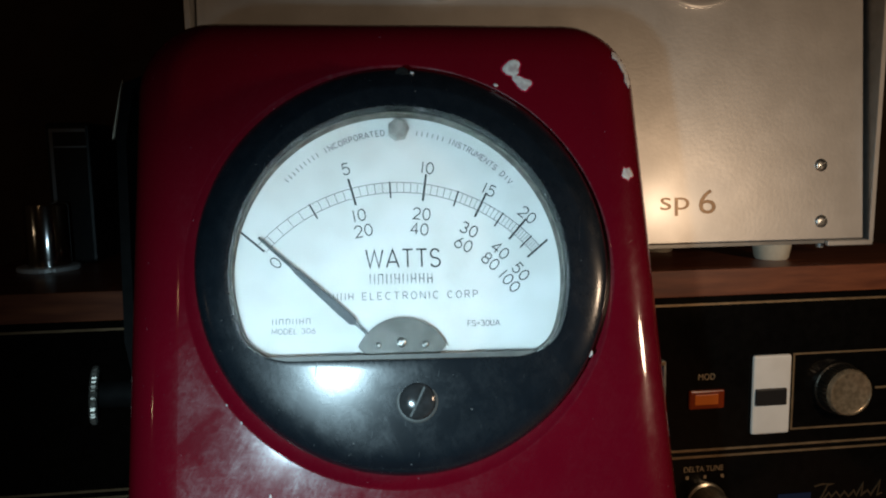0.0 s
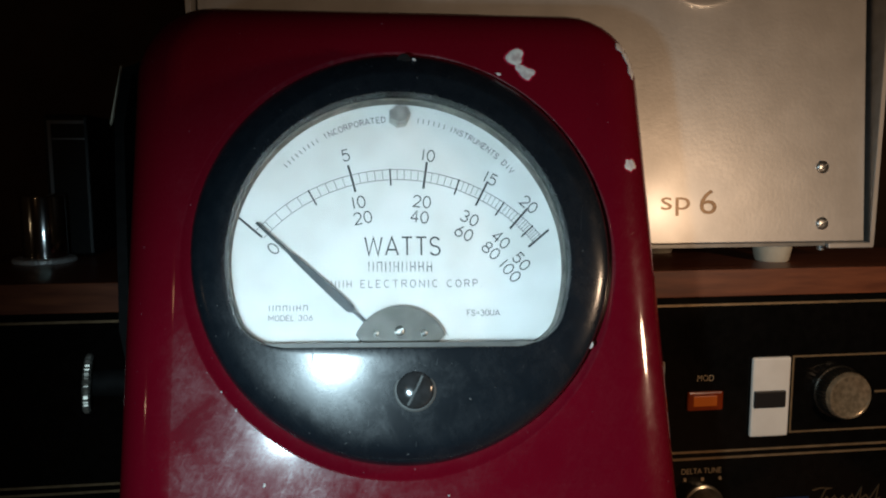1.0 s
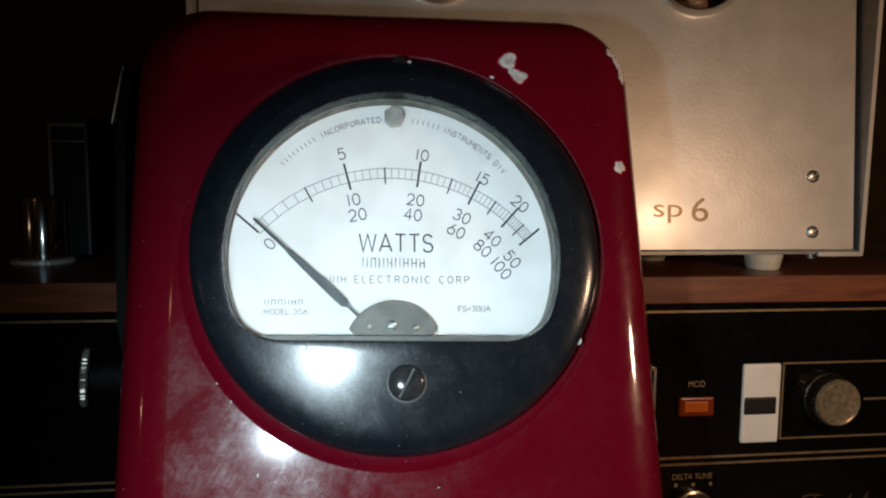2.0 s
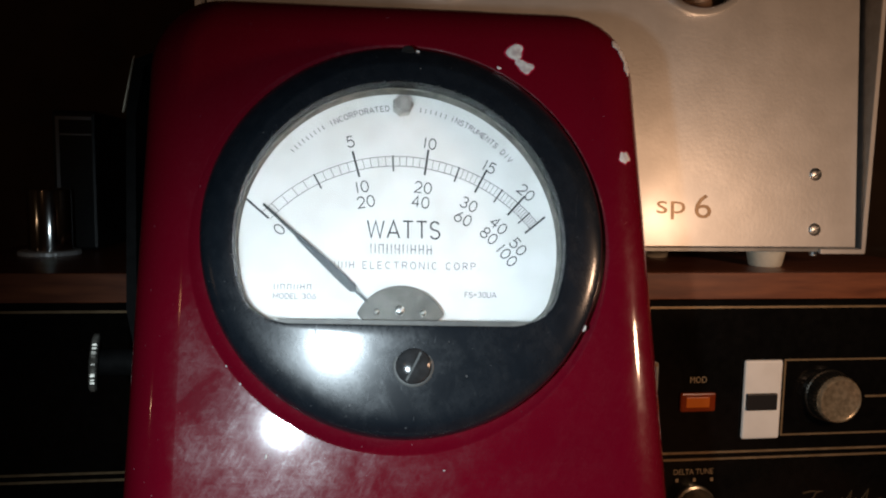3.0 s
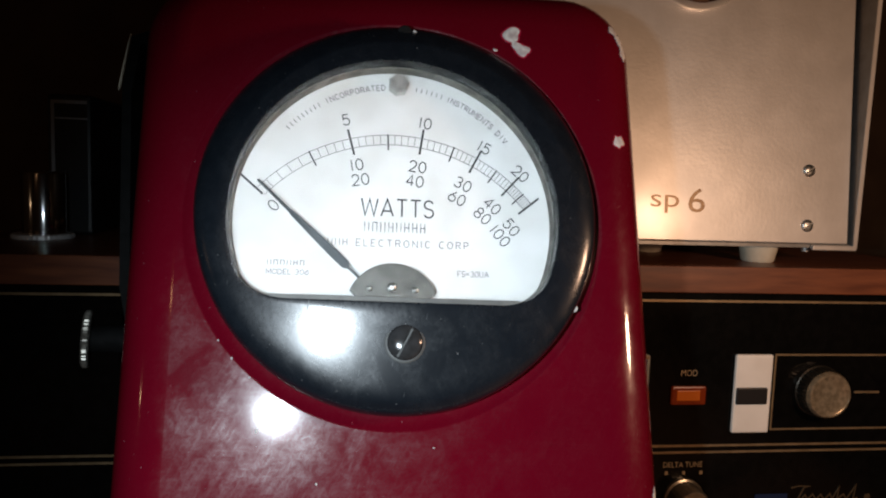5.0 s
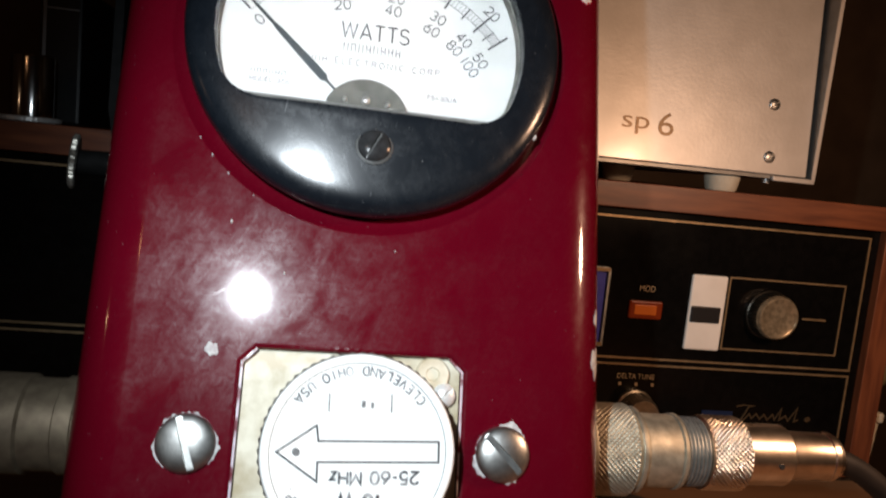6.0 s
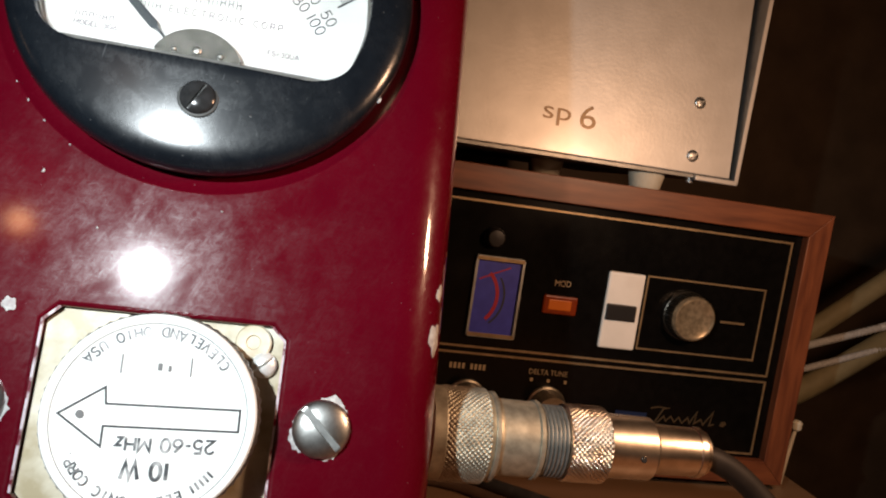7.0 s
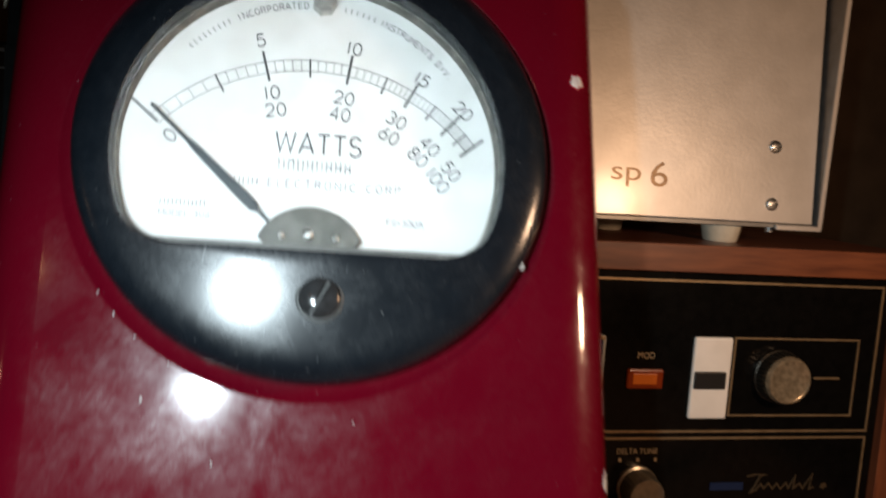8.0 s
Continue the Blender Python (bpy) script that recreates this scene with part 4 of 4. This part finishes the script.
def radio():
    r = thing("base_radio", "walnut-cased base-station radio with black and gold front, on the desk", "radio", at())
    x0, x1, z0, z1, back = -165.0, 245.8, TOP + 4.0, -24.4, 400.0
    t = 10.6
    front = RY - 4
    boards = (("top_panel", [(x0, z1), (x1, z1), (x1 - t, z1 - t), (x0 + t, z1 - t)], WOOD),
              ("bottom_panel", [(x0, z0), (x1, z0), (x1 - t, z0 + t), (x0 + t, z0 + t)], WOOD),
              ("side_panel", [(x0, z0), (x0, z1), (x0 + t, z1 - t), (x0 + t, z0 + t)], WOOD_UP),
              ("side_panel", [(x1, z0), (x1, z1), (x1 - t, z1 - t), (x1 - t, z0 + t)], WOOD_UP))
    for name, outline, material in boards:
        bm = plate(outline, front, back)
        bmesh.ops.bevel(bm, geom=[e for e in bm.edges if all(abs(v.co.y - front) < 0.01 for v in e.verts)], offset=0.35, segments=2, affect="EDGES", profile=0.5)
        part(name, bm, material, r, "walnut veneer")
    for fx in (x0 + 22, x1 - 22):
        for fy in (RY + 22, back - 22):
            part("foot", turned([(TOP, 8.0), (TOP + 0.6, 8.6), (TOP + 4.0, 9.0)], axis="z", centre=(fx, fy, 0), n=24), RUBBER, r, "black rubber foot", smooth=40)
    part("rear_panel", box(x0 + t, x1 - t, back - 6, back - 2, z0 + t, z1 - t), BLACKBOX, r)
    face = part("faceplate", box(x0 + t, x1 - t, RY, RY + 3, z0 + t, z1 - t), FACE, r, "glossy black faceplate with gold lines")
    y = RY - 0.35

    def line(points, w, closed=False):
        part("gold_line", ribbon(points, w, y, 0.4, closed), GOLD, face)
    gx0, gx1 = x0 + 17, 230.6
    line([(gx0, -38.9), (gx1, -38.9), (gx1, -99.2), (gx0, -99.2)], 0.9, True)
    line([(gx0, -102.0), (gx1, -102.0), (gx1, -135.6), (gx0, -135.6)], 0.9, True)
    line([(166.8, -61.0), (222.2, -61.0), (222.2, -92.6), (166.8, -92.6)], 0.75, True)
    line([(203.5, -77.0), (215.0, -77.0)], 0.9)

    # signal meter
    sm = part("signal_meter", plate(rounded(91.0, 111.6, -94.4, -60.6, 0.8, 2), RY - 2.0, RY + 0.2, hole=rounded(92.0, 110.6, -92.8, -62.2, 0.5, 2)), GREYRING, r, "small blue signal meter in a metal frame")
    part("meter_card", plate(rounded(91.8, 110.8, -93.0, -62.0, 0.5, 2), RY - 0.8, RY + 0.1), BLUE, sm)
    for z in (-93.3, -61.6):
        part("frame_strip", box(91.4, 111.2, RY - 2.3, RY - 1.9, z - 0.7, z + 0.7), GOLD, sm)
    arc = [(92.0 + 10.0 * math.cos(a), -77.5 + 12.0 * math.sin(a)) for a in np.linspace(-0.9, 0.95, 20)]
    part("scale_arc", ribbon(arc, 1.5, RY - 0.95, 0.1), REDINK, sm)
    part("pointer", ribbon([(93.5, -70.5), (106.0, -64.6)], 0.6, RY - 1.05, 0.1), REDINK, sm)
    arc = [(94.0 + 11.0 * math.cos(a), -77.5 + 13.0 * math.sin(a)) for a in np.linspace(-1.0, 0.7, 20)]
    part("scale_arc", ribbon(arc, 0.8, RY - 0.93, 0.08), INK, sm)

    pilot = part("pilot_lamp", box(122.0, 136.8, RY - 1.6, RY, -81.6, -73.8, 0.7), ORANGE, r, "orange modulation lamp lens")
    part("lit_core", box(124.2, 134.2, RY - 1.7, RY - 0.2, -79.8, -75.4, 0.3), GLOW, pilot)
    lettering("lettering", "MOD", 129.6, -68.6, y + 0.2, 2.6, 7.0, GOLD_INK, face)

    sw = part("rocker_switch", box(148.6, 165.0, RY - 2.0, RY, -93.6, -60.6, 0.9), WHITE, r, "white rocker switch plate")
    part("rocker", box(149.4, 162.7, RY - 3.2, RY - 1.6, -81.2, -74.2, 0.5), DARKPLASTIC, sw, "dark rocker")

    kn = part("tuning_knob", turned([(RY, 10.8), (RY - 1.4, 10.8), (RY - 1.8, 10.2), (RY - 6.4, 10.0), (RY - 7.0, 9.6)], centre=(186.6, 0, -76.0), n=120,
                                    ripple=lambda a, q: 0.22 * math.sin(a * 40) if q < RY - 1.6 else 0), KNOB, r, "large ribbed knob", smooth=40)
    part("cap", turned([(RY - 6.9, 9.65), (RY - 8.0, 9.5), (RY - 8.8, 8.9), (RY - 8.9, 8.3), (RY - 8.6, 7.9), (RY - 8.7, 1.0)], centre=(186.6, 0, -76.0), n=64), KNOBCAP, kn, "brushed metal cap", smooth=40)
    for x, word, w, z in ((129.5, "DELTA TUNE", 17.0, -107.2), (94.5, "NOISE LIMIT", 16.0, -107.6)):
        kn = part("small_knob", turned([(RY, 8.6), (RY - 1.5, 8.6), (RY - 2, 7.8), (RY - 9.5, 7.4), (RY - 10.5, 6.8), (RY - 10.6, 1.0)], centre=(x + 0.9, 0, -121.6), n=96,
                                        ripple=lambda a, q: 0.16 * math.sin(a * 30) if RY - 11 < q < RY - 2.2 else 0), SMALLKNOB, r, "small metal knob", smooth=40)
        if word == "DELTA TUNE":
            lettering("lettering", word, x, z, y + 0.2, 2.3, w, GOLD_INK, face)
            for k in (-7, 0.5, 8):
                part("index_mark", box(x + k - 0.6, x + k + 0.6, y, RY, -111.4, -110.0), GOLD_INK, face)
        elif word:
            part("printed_name", bars(x - w / 2, x + w / 2, z - 1.2, z + 1.2, y, 9, skip=(4,)), GOLD_INK, face)
    part("small_button", turned([(RY, 4.2), (RY - 3.5, 4.0), (RY - 5.0, 3.2), (RY - 5.2, 1.0)], centre=(97.2, 0, -52.9), n=32), DARKPLASTIC, r, "small black push button", smooth=40)
    # script badge as a plain flourish
    pts = [(178.5, -118.4), (182, -117.6), (187, -117.8), (184.5, -118.2), (182.2, -123.0), (180.6, -125.2), (182.8, -124.4), (185.2, -121.6), (186.4, -123.6), (188.6, -121.4),
           (190.4, -123.8), (192.4, -121.6), (194.2, -124.0), (196.6, -121.4), (197.8, -123.8), (200.6, -118.6), (200.0, -123.8), (203.0, -121.8), (204.4, -124.0), (208.4, -118.0), (207.4, -124.2), (209.6, -123.4)]
    part("badge", ribbon(pts, 0.6, y, 0.4), BADGE, face, "gold flourish badge")
    part("badge_mark", plate(blob(214.0, -123.0, 1.3, 4), y, y + 0.4), BADGE, face)
    part("badge_stripe", box(162.4, 177.0, y, RY, -124.0, -120.8), SCRIPTBLUE, face, "blue stripe beside the badge")


radio()


# ---- the silver speaker cabinet on the radio ----
SY = 136.8


def speaker():
    s = thing("speaker_cabinet", "silver-grey metal speaker cabinet on short feet upon the radio", "speaker", at())
    x0, x1, z0, z1 = -63.5, 200.0, -15.2, 150.0
    # the front leans back a little between upright cheeks
    lean = Matrix.Translation((0, SY * MM, z0 * MM)) @ pose(0, 0, 0, -4.5) @ Matrix.Translation((0, -SY * MM, -z0 * MM))
    part("front_panel", box(x0, x1 - 1.2, SY, SY + 2.0, z0, z1, 0.5), SILVER, s, "silver hammered-paint front panel", m=lean)
    part("shell", box(x0 - 2.6, x1 + 2.0, SY + 26, 330, z0 - 1.6, z1 + 2.0, 1.2), PANEL_EDGE, s, "folded grey steel shell", smooth=40)
    part("floor_pan", box(x0 - 2.0, x1, SY + 0.4, SY + 26, z0 - 1.7, z0 - 0.3), PANEL_EDGE, s)
    for xa in (x1 + 0.4, x0 - 2.0):
        side = [(SY - 1.0, z0 - 1.7), (SY - 4.0, z1), (SY + 26.0, z1), (SY + 26.0, z0 - 1.7)]
        part("side_cheek", loft([[(xa, y, z) for y, z in side], [(xa + 1.5, y, z) for y, z in side]]), PANEL_EDGE, s, "grey steel side cheek")
        part("cheek_edge", loft([[(xa + q, SY - 1.0 + d, z0 - 1.6) for q, d in ((-0.1, -0.6), (1.6, -0.6), (1.6, -0.05), (-0.1, -0.05))],
                                 [(xa + q, SY - 4.0 + d, z1) for q, d in ((-0.1, -0.6), (1.6, -0.6), (1.6, -0.05), (-0.1, -0.05))]]), SILVER, s)
    part("bottom_lip", box(182.0, x1 + 1.9, SY - 1.8, SY + 0.3, z0 - 2.6, z0 - 0.5, 0.4), SILVER, s)
    for z in (15.0, -7.8):
        slotted("panel_screw", 180.0, z, SY, 2.6, 1.4, STEEL, s, 35, label="domed steel screw").matrix_basis = lean
    prof = [(-16.9, 7.6), (-17.5, 8.0), (-23.6, 6.8), (-24.35, 6.2)]
    for x, y in ((-44.0, SY + 12.5), (131.0, SY + 48), (166.2, SY + 12.5), (166.2, 310), (-44.0, 310)):
        part("foot", turned(prof, axis="z", centre=(x, y, 0), n=32), FOOT, s, "ivory rubber foot", smooth=40)
    lettering("lettering", "sp", 117.6, -0.4, SY - 0.12, 7.4, 12.2, BRONZE, s, m=lean)
    lettering("lettering", "6", 131.2, 1.3, SY - 0.12, 9.8, 7.2, BRONZE, s, m=lean)
    part("lower_bolt", turned([(-16.8, 1.8), (-19.0, 1.6), (-19.3, 0.8)], axis="z", centre=(183.0, SY + 5, 0), n=16), STEEL, s)
    for x, z in ((129.2, 97.4), (25.2, 98.6)):
        prof = [(SY, 19.6), (SY - 2, 19.8), (SY - 3, 19.4), (SY - 6.5, 18.0), (SY - 9.5, 14.4), (SY - 11.5, 9.2), (SY - 12.4, 2.4)]
        part("chrome_knob", turned(prof, centre=(x, 0, z), n=48), CHROME, s, "domed chrome knob", smooth=60, m=lean)


speaker()


# ---- things standing on the radio's far end ----
def left_end():
    b = thing("black_set", "small black equipment box with a thin grey outline on the radio", "equipment", at())
    part("body", box(-142.0, -123.5, 205.0, 330.0, -24.4, 38.0, 1.5), BLACKBOX, b)
    part("outline", ribbon([(-139.5, -20), (-139.5, 34.6), (-125, 34.6)], 1.5, 204.7, 0.4), GREYLINE, b)
    part("outline", ribbon([(-138.5, 27.4), (-125, 27.4)], 0.7, 204.7, 0.4), GREYLINE, b)
    k = thing("polished_post", "dark chrome post on a knurled chrome foot standing on the radio", "post", at())
    part("base", turned([(-24.4, 11.6), (-24.0, 12.2), (-22.6, 12.2), (-22.2, 11.6), (-22.2, 2)], axis="z", centre=(-137.2, 186, 0), n=120,
                        ripple=lambda a, q: 0.12 * math.sin(a * 36)), SATIN, k, "knurled chrome foot", smooth=30)
    part("post", turned([(-22.2, 8.6), (2.6, 8.6), (3.6, 8.2), (4.0, 7.4), (4.2, 2)], axis="z", centre=(-136.8, 186, 0), n=64), GLOSSBLACK, k, "dark chrome post", smooth=30)


left_end()


# ---- cables beyond the radio ----
def cables():
    def run(name, label, pts, r, material, ripple=0.0, pitch=1.0):
        c = thing(name, label, "cable", at(), group=name.replace("_", " ") + "s by the radio")
        part("sheath", tube(pts, r, 12, ripple=ripple, pitch=pitch), material, c, smooth=60)
    run("metal_hose", "thin flexible metal hose beside the radio", [(262, 218, -118), (317, 220, -100), (362, 221, -85), (470, 228, -50), (640, 240, 4)], 1.9, HOSE, 0.55, 1.1)
    run("metal_hose", "thin flexible metal hose beside the radio", [(262, 218, -132), (318, 220, -114), (365, 221, -98), (470, 228, -64), (640, 240, -12)], 1.7, HOSE, 0.5, 1.0)
    run("conduit", "beige conduit running up towards the wall", [(264, 225, -136), (315, 226, -97), (357, 227, -64), (460, 232, 14), (640, 240, 140)], 6.0, CONDUIT)
    run("conduit", "beige conduit running up towards the wall", [(280, 222, -145), (318, 224, -130), (367, 226, -98), (470, 230, -30), (640, 240, 80)], 7.0, CONDUIT)
    # two round strips added in place of a banded edge on the desk
    run("desk_edge_strip", "black round strip standing in for an object's edge under the plug", [(40, 128, TOP + 2.6), (88, 122, TOP + 2.6), (112, 107, TOP + 2.6), (133, 92, TOP + 2.6), (190, 50, TOP + 2.6), (255, 10, TOP + 2.6)], 2.6, RUBBER)
    run("desk_edge_strip", "brown round strip standing in for an object's edge under the plug", [(40, 116, TOP + 2.2), (84, 112, TOP + 2.2), (106, 98, TOP + 2.2), (127, 83, TOP + 2.2), (180, 42, TOP + 2.2), (250, -4, TOP + 2.2)], 2.2, BROWN_EDGE)
    p = thing("ivory_peg", "small ivory plastic peg standing beside the radio", "peg", at())
    part("stem", loft([[(254 + q * math.cos(a), 140 + q * math.sin(a), TOP) for a in np.linspace(0, 5.5, 8)], [(257.6 + 0.8 * math.cos(a), 140 + 0.8 * math.sin(a), -124) for a in np.linspace(0, 5.5, 8)]] if (q := 1.6) else []), FOOT, p)
    part("head", turned([(-126, 1.2), (-125, 2.2), (-122, 2.4), (-121, 1.6)], axis="z", centre=(257.8, 140, 0), n=16), FOOT, p, smooth=True)


cables()
